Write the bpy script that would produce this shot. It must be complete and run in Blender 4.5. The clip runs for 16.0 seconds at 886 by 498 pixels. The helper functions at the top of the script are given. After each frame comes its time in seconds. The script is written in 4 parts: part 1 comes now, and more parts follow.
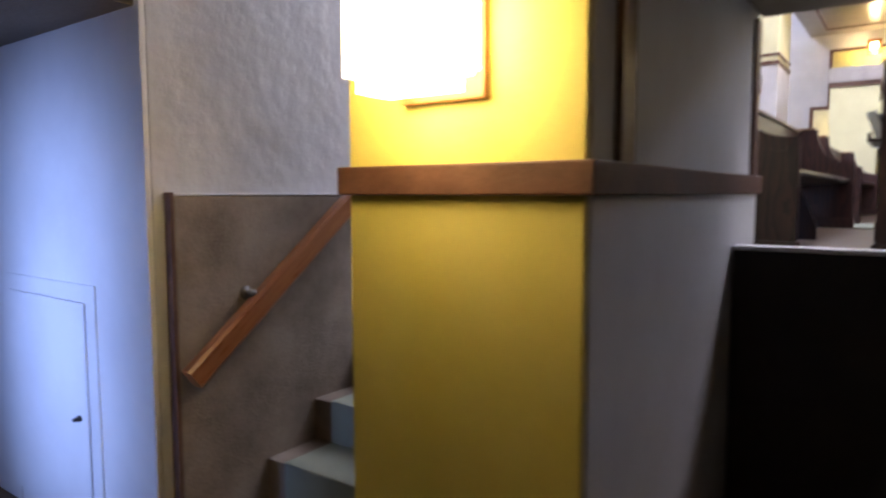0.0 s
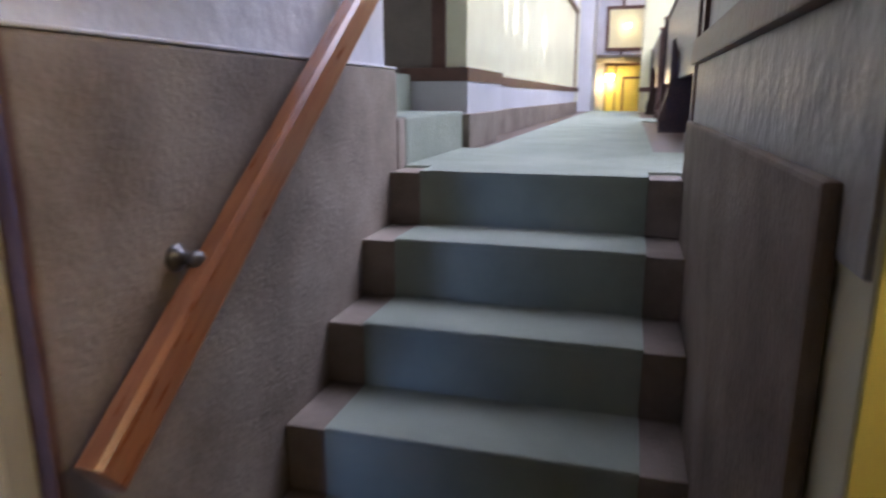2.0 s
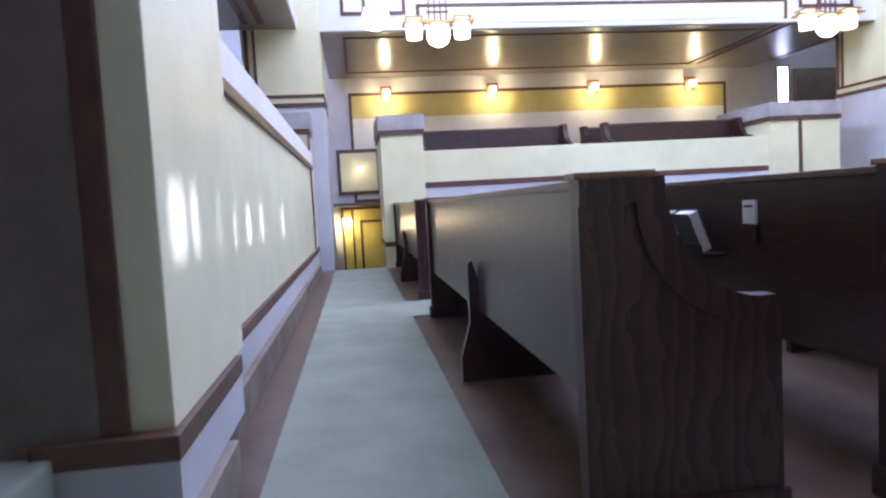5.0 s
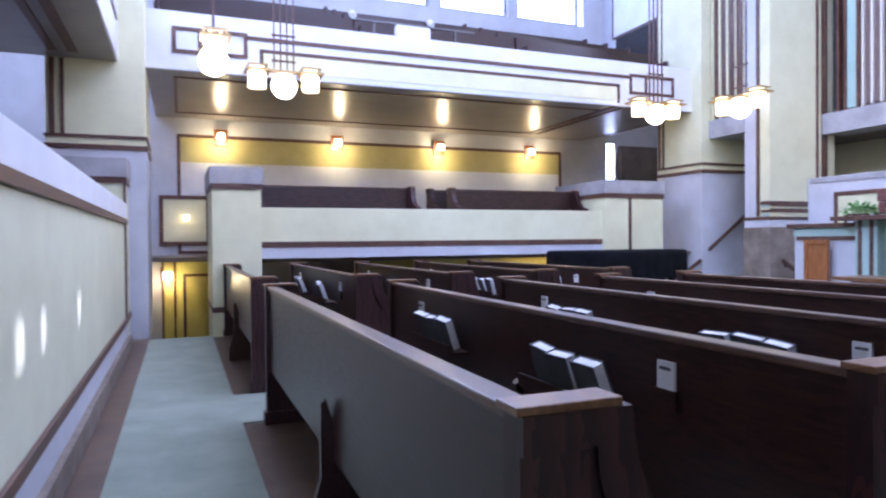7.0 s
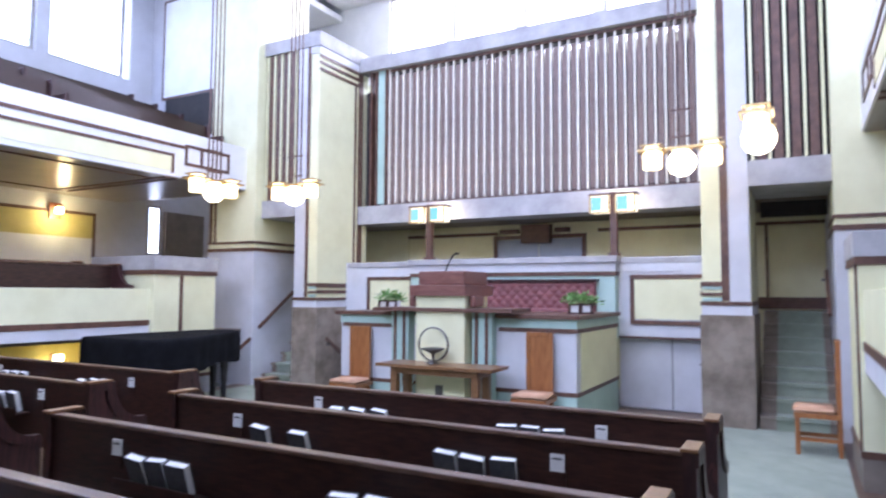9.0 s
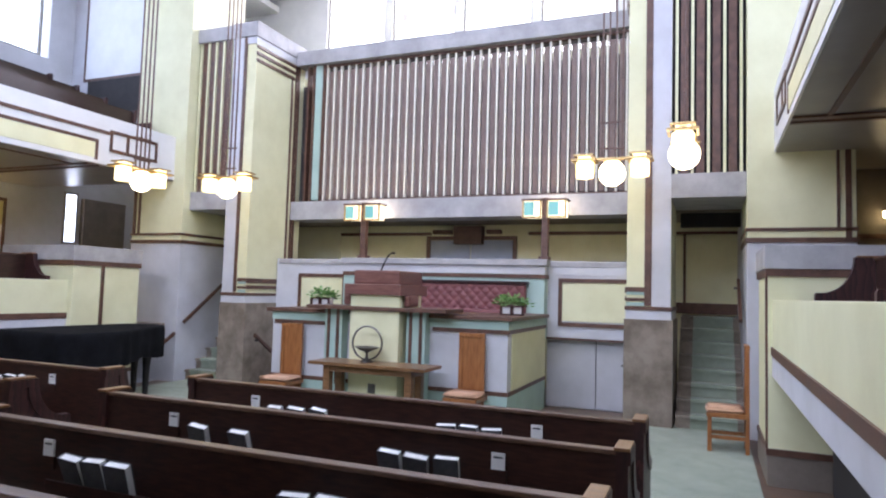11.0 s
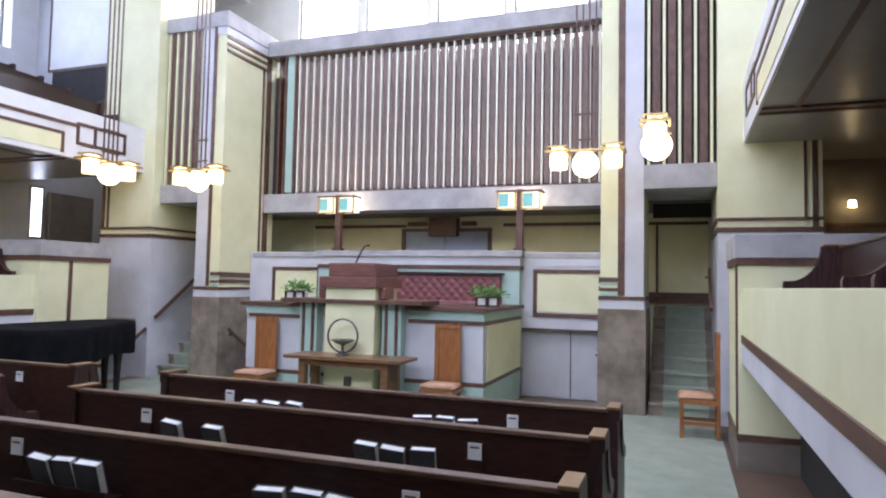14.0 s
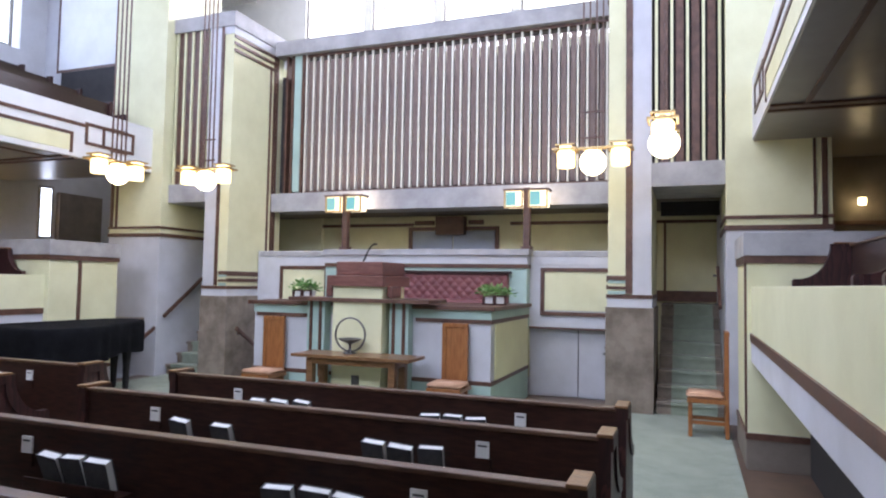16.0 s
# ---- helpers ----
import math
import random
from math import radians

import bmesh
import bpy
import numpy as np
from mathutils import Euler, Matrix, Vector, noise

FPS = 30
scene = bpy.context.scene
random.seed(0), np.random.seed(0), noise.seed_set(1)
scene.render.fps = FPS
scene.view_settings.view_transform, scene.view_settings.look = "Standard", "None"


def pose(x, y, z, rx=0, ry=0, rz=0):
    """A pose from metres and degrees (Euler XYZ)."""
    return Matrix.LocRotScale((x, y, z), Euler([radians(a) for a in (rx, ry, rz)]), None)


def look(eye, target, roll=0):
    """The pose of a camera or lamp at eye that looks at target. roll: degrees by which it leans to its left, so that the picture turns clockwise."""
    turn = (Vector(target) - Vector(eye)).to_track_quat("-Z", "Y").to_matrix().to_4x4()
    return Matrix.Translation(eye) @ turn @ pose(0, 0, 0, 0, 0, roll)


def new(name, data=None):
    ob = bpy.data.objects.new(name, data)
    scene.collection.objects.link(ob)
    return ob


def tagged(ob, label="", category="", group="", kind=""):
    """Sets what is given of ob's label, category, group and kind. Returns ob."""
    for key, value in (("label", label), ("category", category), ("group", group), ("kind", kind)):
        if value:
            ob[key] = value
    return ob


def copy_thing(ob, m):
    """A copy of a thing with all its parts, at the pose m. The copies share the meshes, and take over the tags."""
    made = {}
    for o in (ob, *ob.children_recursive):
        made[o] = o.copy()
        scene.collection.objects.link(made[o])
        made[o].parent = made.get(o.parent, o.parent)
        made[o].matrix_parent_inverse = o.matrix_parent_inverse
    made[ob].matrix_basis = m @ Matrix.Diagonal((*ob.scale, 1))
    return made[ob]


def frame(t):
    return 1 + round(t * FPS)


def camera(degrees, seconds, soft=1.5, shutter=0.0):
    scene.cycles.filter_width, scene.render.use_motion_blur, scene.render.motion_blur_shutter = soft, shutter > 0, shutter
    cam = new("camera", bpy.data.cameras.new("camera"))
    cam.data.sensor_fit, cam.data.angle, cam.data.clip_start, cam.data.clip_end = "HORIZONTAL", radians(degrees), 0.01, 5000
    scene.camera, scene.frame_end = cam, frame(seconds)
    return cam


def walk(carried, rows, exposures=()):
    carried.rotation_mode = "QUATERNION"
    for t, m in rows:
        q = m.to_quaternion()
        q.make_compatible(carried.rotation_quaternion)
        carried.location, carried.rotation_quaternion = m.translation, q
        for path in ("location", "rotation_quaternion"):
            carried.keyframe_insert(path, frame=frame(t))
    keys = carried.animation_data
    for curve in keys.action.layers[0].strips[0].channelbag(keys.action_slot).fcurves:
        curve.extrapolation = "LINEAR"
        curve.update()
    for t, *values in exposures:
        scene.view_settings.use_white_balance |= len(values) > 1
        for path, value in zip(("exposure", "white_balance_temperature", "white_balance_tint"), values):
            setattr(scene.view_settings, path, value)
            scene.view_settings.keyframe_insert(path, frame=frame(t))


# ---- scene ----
cam = camera(68.0, 16.0, soft=2.1, shutter=0.4)
# seconds, eye, target, lean
PATH = [
    (0, (0.114, -0.25, 0.325), (-1.049, 1.369, 0.156), -0.1),
    (0.2, (-0.042, -0.193, 0.329), (-1.247, 1.389, 0.116), -2.0),
    (0.5, (-0.241, -0.14, 0.297), (-1.482, 1.406, 0.033), -1.8),
    (1, (-0.619, -0.085, 0.251), (-1.629, 1.585, -0.186), -3.3),
    (1.4, (-0.844, 0.029, 0.203), (-1.733, 1.761, -0.255), -2.8),
    (1.5, (-0.904, 0.078, 0.203), (-1.767, 1.828, -0.236), -2.9),
    (2, (-1.13, 0.337, 0.234), (-1.656, 2.212, -0.219), -0.0),
    (2.2, (-1.185, 0.449, 0.236), (-1.559, 2.376, -0.147), 1.2),
    (2.5, (-1.28, 0.631, 0.277), (-1.424, 2.606, 0.003), 0.6),
    (3, (-1.368, 0.906, 0.299), (-1.336, 2.89, 0.047), -0.3),
    (3.5, (-1.399, 1.228, 0.414), (-1.36, 3.223, 0.28), -2.5),
    (3.7, (-1.415, 1.318, 0.469), (-1.372, 3.313, 0.33), -2.3),
    (5.8, (-1.426, 2.058, 0.994), (-0.927, 3.992, 0.889), -1.9),
    (6, (-1.464, 2.111, 0.997), (-0.897, 4.029, 0.951), -1.2),
    (6.5, (-1.408, 2.244, 1.117), (-0.723, 4.123, 1.165), -0.9),
    (7, (-1.403, 2.4, 1.204), (-0.66, 4.257, 1.179), -0.5),
    (7.5, (-1.475, 2.565, 1.354), (-0.351, 4.219, 1.292), -0.9),
    (8, (-1.46, 2.691, 1.454), (-0.096, 4.154, 1.442), -0.7),
    (8.5, (-1.463, 2.788, 1.575), (0.153, 3.966, 1.576), -1.2),
    (9, (-1.509, 2.919, 1.638), (0.244, 3.873, 1.772), 0.3),
    (9.5, (-1.59, 2.977, 1.672), (0.249, 3.749, 1.821), 2.3),
    (12, (-1.656, 3.004, 1.671), (0.197, 3.747, 1.79), 1.5),
    (12.5, (-1.644, 3.012, 1.668), (0.219, 3.733, 1.779), 1.6),
    (13, (-1.646, 3.006, 1.67), (0.22, 3.718, 1.77), 1.3),
    (13.5, (-1.644, 2.994, 1.665), (0.227, 3.691, 1.779), 1.1),
    (14, (-1.646, 2.996, 1.667), (0.231, 3.677, 1.774), 1.1),
    (14.5, (-1.644, 3.001, 1.662), (0.223, 3.709, 1.776), 1.0),
    (15, (-1.632, 2.997, 1.662), (0.23, 3.721, 1.76), 1.0),
    (15.5, (-1.642, 2.995, 1.662), (0.223, 3.712, 1.758), 0.9),
    (16, (-1.643, 2.999, 1.665), (0.227, 3.7, 1.768), 1.0),
]
walk(cam, [(t, look(eye, target, roll)) for t, eye, target, roll in PATH],
     exposures=[(0.0, 0.75, 6300, 30), (0.5, 0.7, 6100, 30), (1.0, 0.65, 5800, 32), (1.5, 0.8, 5500, 32), (2.0, 1.05, 5700, 32), (3.0, 1.25, 5800, 31), (3.6, 1.05, 5650, 31), (6.0, 0.05, 5050, 36), (8.0, 0.2, 5000, 35), (8.5, 0.35, 5100, 33), (9.0, 0.2, 5350, 30), (9.5, -0.05, 5550, 27), (12.0, -0.14, 5850, 25), (16.0, -0.14, 5850, 25)])

# ---- light ----
world = bpy.data.worlds.new("sky")
scene.world = world
world.use_nodes = True
wn = world.node_tree.nodes
sky = wn.new("ShaderNodeTexSky")
sky.sky_type, sky.sun_disc = "NISHITA", False
sky.sun_elevation, sky.sun_rotation = radians(27), radians(81)
world.node_tree.links.new(sky.outputs[0], wn["Background"].inputs[0])
wn["Background"].inputs[1].default_value = 0.1


def area(name, m, sx, sy, watts, colour=(1, 1, 1)):
    d = bpy.data.lights.new(name, "AREA")
    d.shape, d.size, d.size_y, d.energy, d.color = "RECTANGLE", sx, sy, watts, colour
    ob = new(name, d)
    ob.matrix_world = m
    return ob


def bulb(name, x, y, z, watts, r=0.06, colour=(1, 0.76, 0.28)):
    d = bpy.data.lights.new(name, "POINT")
    d.energy, d.color, d.shadow_soft_size = watts, colour, r
    ob = new(name, d)
    ob.location = (x, y, z)
    return ob


area("skylight_lamp", look((2.72, 7.03, 9.15), (2.72, 7.03, 0)), 7.6, 7.6, 740, (0.84, 0.91, 1.0))
area("north_window_lamp", look((2.72, 15.2, 7.0), (2.72, 9.0, 3.8)), 8.6, 1.7, 95, (0.36, 0.62, 1.0))
area("south_window_lamp", look((2.72, -1.4, 7.0), (2.72, 5.0, 3.8)), 8.6, 1.7, 80, (0.55, 0.72, 1.0))
area("east_window_lamp", look((11.1, 7.03, 7.45), (5.0, 7.03, 4.4)), 8.4, 2.1, 430, (0.85, 0.92, 1.0))
# Added lamp for unseen rear windows; the wall is solid, it brightens the chancel.
area("unseen_west_lamp", look((-5.8, 7.03, 7.2), (0.0, 7.03, 4.6)), 8.4, 1.7, 760, (0.8, 0.9, 1.0))
# Added lamp for blue daylight on the entry wall; no door is built.
cloister_light = area("unseen_daylight_lamp", look((-2.55, -1.4, 0.0), (-2.52, 0.9, -0.15)), 0.75, 1.5, 4.2, (0.32, 0.52, 1.0))
cloister_light.data.spread = radians(34)
sun = new("sun", bpy.data.lights.new("sun", "SUN"))
sun.data.energy, sun.data.angle, sun.data.color = 5.0, radians(0.35), (1.0, 0.96, 0.9)
sun.matrix_world = look((11.3, 8.55, 7.8), (-2.0, 6.2, 0.82))

# ---- materials ----
def material(name):
    m = bpy.data.materials.new(name)
    m.use_nodes = True
    return m, m.node_tree.nodes, m.node_tree.links, m.node_tree.nodes["Principled BSDF"]


def mixed(name, a, b, scale, rough, bump=0.0, bump_scale=60.0, stretch=(1, 1, 1), metal=0.0, lo=0.35, hi=0.65, detail=6.0, sheen=0.0, rvar=0.1, coat=0.0):
    """A surface that varies between two colours at one size, with fine relief at another."""
    m, n, l, p = material(name)
    tc, mp = n.new("ShaderNodeTexCoord"), n.new("ShaderNodeMapping")
    mp.inputs["Scale"].default_value = stretch
    l.new(tc.outputs["Object"], mp.inputs[0])
    big, ramp = n.new("ShaderNodeTexNoise"), n.new("ShaderNodeValToRGB")
    big.inputs["Scale"].default_value, big.inputs["Detail"].default_value = scale, detail
    big.inputs["Roughness"].default_value = 0.62
    l.new(mp.outputs[0], big.inputs["Vector"])
    ramp.color_ramp.elements[0].position, ramp.color_ramp.elements[1].position = lo, hi
    ramp.color_ramp.elements[0].color, ramp.color_ramp.elements[1].color = (*a, 1), (*b, 1)
    l.new(big.outputs[0], ramp.inputs[0])
    l.new(ramp.outputs[0], p.inputs["Base Color"])
    rr = n.new("ShaderNodeMapRange")
    rr.inputs["To Min"].default_value, rr.inputs["To Max"].default_value = rough - rvar, min(1.0, rough + rvar)
    l.new(big.outputs[0], rr.inputs[0])
    l.new(rr.outputs[0], p.inputs["Roughness"])
    p.inputs["Metallic"].default_value = metal
    p.inputs["Sheen Weight"].default_value = sheen
    p.inputs["Coat Weight"].default_value = coat
    p.inputs["Coat Roughness"].default_value = 0.2
    if bump:
        fine, bp = n.new("ShaderNodeTexNoise"), n.new("ShaderNodeBump")
        fine.inputs["Scale"].default_value, fine.inputs["Detail"].default_value = bump_scale, 4
        l.new(mp.outputs[0], fine.inputs["Vector"])
        bp.inputs["Strength"].default_value, bp.inputs["Distance"].default_value = bump, 0.01
        l.new(fine.outputs[0], bp.inputs["Height"])
        l.new(bp.outputs[0], p.inputs["Normal"])
    return m


def figured(name, dark, light):
    """Stained oak with the arched figure of a flat-sawn board."""
    m, n, l, p = material(name)
    tc, mp, wave, ramp = n.new("ShaderNodeTexCoord"), n.new("ShaderNodeMapping"), n.new("ShaderNodeTexWave"), n.new("ShaderNodeValToRGB")
    mp.inputs["Scale"].default_value = (1.0, 1.0, 0.3)
    l.new(tc.outputs["Object"], mp.inputs[0])
    wave.bands_direction, wave.wave_profile = "X", "SAW"
    for key, value in (("Scale", 6.0), ("Distortion", 13.0), ("Detail", 4.0), ("Detail Scale", 1.3), ("Detail Roughness", 0.6)):
        wave.inputs[key].default_value = value
    l.new(mp.outputs[0], wave.inputs["Vector"])
    ramp.color_ramp.elements[0].position, ramp.color_ramp.elements[1].position = 0.1, 0.95
    ramp.color_ramp.elements[0].color, ramp.color_ramp.elements[1].color = (*dark, 1), (*light, 1)
    l.new(wave.outputs["Color"], ramp.inputs[0])
    l.new(ramp.outputs[0], p.inputs["Base Color"])
    p.inputs["Roughness"].default_value = 0.42
    p.inputs["Coat Weight"].default_value, p.inputs["Coat Roughness"].default_value = 0.06, 0.25
    bp = n.new("ShaderNodeBump")
    bp.inputs["Strength"].default_value, bp.inputs["Distance"].default_value = 0.12, 0.004
    l.new(wave.outputs["Fac"], bp.inputs["Height"])
    l.new(bp.outputs[0], p.inputs["Normal"])
    return m


def glow(name, colour, strength):
    m, n, l, p = material(name)
    p.inputs["Base Color"].default_value = (*colour, 1)
    p.inputs["Emission Color"].default_value = (*colour, 1)
    p.inputs["Emission Strength"].default_value = strength
    p.inputs["Roughness"].default_value = 0.3
    return m


CREAM = mixed("cream_plaster", (0.68, 0.66, 0.41), (0.75, 0.735, 0.48), 2.2, 0.6, 0.10, 70)
CREAMGLOSS = mixed("glossy_cream_plaster", (0.66, 0.65, 0.44), (0.75, 0.75, 0.53), 2.6, 0.42, 0.08, 60)
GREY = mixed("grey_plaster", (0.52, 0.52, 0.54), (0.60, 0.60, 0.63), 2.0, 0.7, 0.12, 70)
WHITE = mixed("white_plaster", (0.68, 0.68, 0.68), (0.76, 0.76, 0.76), 2.0, 0.65, 0.12, 45)
WALLPAINT = mixed("lumpy_white_plaster", (0.50, 0.50, 0.52), (0.60, 0.60, 0.62), 2.0, 0.42, 0.9, 11)
STUCCO = mixed("trowelled_grey_plaster", (0.30, 0.295, 0.26), (0.41, 0.40, 0.36), 2.4, 0.42, 0.9, 12, detail=8)
# The yellow is lamplight put into the plaster colour.
LAMPYELLOW = mixed("lamplit_yellow_plaster", (0.57, 0.51, 0.11), (0.65, 0.58, 0.16), 2.5, 0.6, 0.10, 70)
MINT = mixed("mint_plaster", (0.36, 0.50, 0.44), (0.42, 0.56, 0.50), 2.5, 0.7, 0.2, 50)
CONC = mixed("rough_concrete", (0.155, 0.12, 0.088), (0.29, 0.24, 0.19), 3.6, 0.8, 0.3, 90, detail=9)
STONE = mixed("grey_concrete", (0.32, 0.31, 0.31), (0.45, 0.44, 0.44), 3.0, 0.85, 0.25, 130, detail=9)
TRIM = mixed("brown_trim", (0.075, 0.035, 0.024), (0.14, 0.07, 0.045), 7, 0.45, 0.2, 60, (1, 1, 1))
PEW = mixed("dark_pew_oak", (0.018, 0.008, 0.006), (0.050, 0.021, 0.014), 9, 0.32, 0.05, 70, (6, 1.0, 6), coat=0.15)
PEWTOP = mixed("lighter_pew_edge_oak", (0.06, 0.03, 0.018), (0.13, 0.068, 0.04), 9, 0.36, 0.12, 70, (6, 1.0, 6), coat=0.2)
PEWEND = figured("pew_end_oak", (0.020, 0.0075, 0.007), (0.060, 0.020, 0.017))
OAK = mixed("orange_oak", (0.24, 0.085, 0.022), (0.36, 0.145, 0.042), 8, 0.4, 0.15, 60, (5, 5, 0.7), coat=0.2)
TABLEWOOD = mixed("table_oak", (0.14, 0.065, 0.025), (0.24, 0.12, 0.05), 8, 0.32, 0.1, 60, (5, 0.8, 5), coat=0.3)
RAILWOOD = mixed("rail_wood", (0.26, 0.09, 0.03), (0.36, 0.14, 0.05), 9, 0.3, 0.1, 60, (6, 0.7, 6), coat=0.4)
CARPET = mixed("green_carpet", (0.26, 0.305, 0.23), (0.35, 0.395, 0.305), 3, 0.95, 0.7, 450, sheen=0.15)
CORK = mixed("brown_floor", (0.085, 0.052, 0.034), (0.15, 0.10, 0.068), 4, 0.45, 0.1, 60)
BRASS = mixed("dull_brass", (0.35, 0.24, 0.10), (0.48, 0.34, 0.15), 14, 0.35, metal=0.9)
STEEL = mixed("dark_metal", (0.12, 0.115, 0.11), (0.2, 0.19, 0.18), 18, 0.35, metal=0.9)
CLOTH = mixed("black_cloth", (0.004, 0.004, 0.005), (0.010, 0.010, 0.012), 5, 0.95, 0.5, 200)
CLOTH.node_tree.nodes["Principled BSDF"].inputs["Specular IOR Level"].default_value = 0.1
LEATHER = mixed("maroon_leather", (0.15, 0.048, 0.05), (0.22, 0.075, 0.075), 9, 0.5, 0.2, 120)
CUSHION = mixed("tan_cushion", (0.52, 0.30, 0.18), (0.62, 0.38, 0.24), 12, 0.85, 0.4, 200)
PAPER = mixed("book_paper", (0.68, 0.68, 0.66), (0.78, 0.78, 0.76), 30, 0.8, 0.3, 300, (1, 1, 12))
COVER = mixed("grey_book_cover", (0.05, 0.055, 0.06), (0.085, 0.09, 0.095), 20, 0.6, 0.2, 200)
LEAF = mixed("leaf_green", (0.08, 0.19, 0.04), (0.19, 0.36, 0.09), 12, 0.5)
# Cream plaster with yellow lamplight put into its colour.
LAMPTINT = mixed("lamp_tinted_plaster", (0.50, 0.43, 0.15), (0.58, 0.51, 0.21), 2.5, 0.6, 0.10, 70)
DESKWOOD = mixed("reddish_brown_wood", (0.13, 0.05, 0.04), (0.21, 0.09, 0.07), 8, 0.35, 0.1, 60, (5, 0.8, 5), coat=0.2)
# Black for dark things, and for sheets that stand in for shade.
SHADOW = mixed("black_paint_and_shade", (0.02, 0.018, 0.018), (0.035, 0.03, 0.03), 5, 0.8)
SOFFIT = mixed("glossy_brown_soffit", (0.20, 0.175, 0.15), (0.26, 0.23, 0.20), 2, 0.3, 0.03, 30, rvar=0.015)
# Brown plaster; on some walls it also puts shade into the colour.
BROWNANDSHADE = mixed("brown_and_shaded_plaster", (0.17, 0.14, 0.11), (0.23, 0.195, 0.155), 3, 0.7, 0.3, 60)
LAMP = glow("lamp_glass", (1.0, 0.83, 0.46), 9.0)
SHADEGLASS = glow("cylinder_lamp_glass", (1.0, 0.80, 0.36), 3.2)
WARM = glow("warm_lamp_glass", (1.0, 0.80, 0.36), 12.0)
DAY = glow("bright_sky_outside", (0.85, 0.93, 1.0), 5.0)
ART2 = glow("milky_art_glass", (1.0, 0.98, 0.93), 7.0)
TRIM2 = mixed("grey_lead", (0.30, 0.29, 0.26), (0.40, 0.38, 0.34), 9, 0.6)
BLUEGREY = mixed("blue_grey_paint", (0.30, 0.35, 0.45), (0.36, 0.41, 0.5), 3, 0.5, 0.1, 60)
CREAMGLASS = glow("cream_lamp_glass", (1.0, 0.84, 0.48), 1.8)
ART = glow("amber_art_glass", (1.0, 0.93, 0.75), 1.6)
TEAL = glow("teal_art_glass", (0.20, 0.50, 0.44), 0.3)


# ---- builders ----
def cuboid(bm, x0, x1, y0, y1, z0, z1):
    v = [bm.verts.new((x, y, z)) for x in (x0, x1) for y in (y0, y1) for z in (z0, z1)]
    for q in ((0, 1, 3, 2), (4, 6, 7, 5), (0, 4, 5, 1), (2, 3, 7, 6), (0, 2, 6, 4), (1, 5, 7, 3)):
        bm.faces.new([v[i] for i in q])


def mesh_of(bm, name, mat, smooth=False):
    me = bpy.data.meshes.new(name)
    bmesh.ops.recalc_face_normals(bm, faces=bm.faces[:])
    bm.to_mesh(me)
    bm.free()
    me.materials.append(mat)
    if smooth:
        for f in me.polygons:
            f.use_smooth = True
    return me


def part(name, bm, mat, parent=None, label="", smooth=False):
    ob = new(name, mesh_of(bm, name, mat, smooth))
    if parent:
        ob.parent = parent
    if label:
        ob["label"] = label
    return ob


def blocks(name, boxes, mat, parent=None, label="", bevel=0.0):
    groups = [[b] for b in boxes] if parent else [boxes]
    for g in groups:
        bm = bmesh.new()
        for b in g:
            cuboid(bm, *b)
        if bevel:
            bmesh.ops.bevel(bm, geom=bm.edges[:], offset=bevel, segments=2, affect="EDGES", profile=0.6)
        made = part(name, bm, mat, parent, label)
    return made


def setting(name, boxes, mat, label, bevel=0.0, category="wall"):
    return tagged(blocks(name, boxes, mat, None, "", bevel), label, category, "", "structure")


def thing(name, label, category, group="", at=None):
    ob = new(name)
    if at is not None:
        ob.matrix_world = at
    return tagged(ob, label, category, group)


def lathe(bm, pts, n=24, cx=0.0, cy=0.0, cz=0.0):
    """Turns a profile of (radius, height) round the upright axis."""
    rings = []
    for r, z in pts:
        rings.append([bm.verts.new((cx + r * math.cos(2 * math.pi * i / n), cy + r * math.sin(2 * math.pi * i / n), cz + z)) for i in range(n)])
    for a, b in zip(rings, rings[1:]):
        for i in range(n):
            bm.faces.new((a[i], a[(i + 1) % n], b[(i + 1) % n], b[i]))
    bm.faces.new(rings[0][::-1])
    bm.faces.new(rings[-1])


def extruded(bm, outline, y0, y1):
    """An outline of (x, z) drawn out along y."""
    a = [bm.verts.new((x, y0, z)) for x, z in outline]
    b = [bm.verts.new((x, y1, z)) for x, z in outline]
    bm.faces.new(a)
    bm.faces.new(b[::-1])
    for i in range(len(a)):
        j = (i + 1) % len(a)
        bm.faces.new((a[j], a[i], b[i], b[j]))


def frame_bars(axis, at, u0, u1, v0, v1, w, proud):
    """Four bars round a rectangle on a wall. axis x: u is y; axis y: u is x. proud may be negative."""
    a, b = sorted((at, at + proud))
    out = []
    for p0, p1, q0, q1 in ((u0, u1, v0, v0 + w), (u0, u1, v1 - w, v1), (u0, u0 + w, v0 + w, v1 - w), (u1 - w, u1, v0 + w, v1 - w)):
        out.append((a, b, p0, p1, q0, q1) if axis == "x" else (p0, p1, a, b, q0, q1))
    return out


XC, YC = 2.72, 7.03          # middle of the hall
LOW = -1.0                   # cloister floor

# ---- floors and stairs ----
floor = setting("floor", [(-1.9, 8.3, 2.49, 11.34, -0.25, -0.01), (-2.2, -1.9, 3.45, 11.34, -0.25, -0.01), (-0.973, -0.35, 2.40, 2.49, -0.25, -0.01), (-0.35, 8.3, 2.09, 2.49, -0.25, -0.01), (2.3, 8.3, 1.98, 2.09, -0.25, -0.01), (-0.4, 8.3, 11.34, 11.9, -0.25, -0.01)],
                CORK, "brown cork-coloured floor of the hall", 0.0, "floor")
carpet = setting("carpet", [(2.95, 7.62, 2.56, 11.5, -0.01, 0.004)], CARPET, "pale green carpet laid along the aisles", 0.0, "carpet")
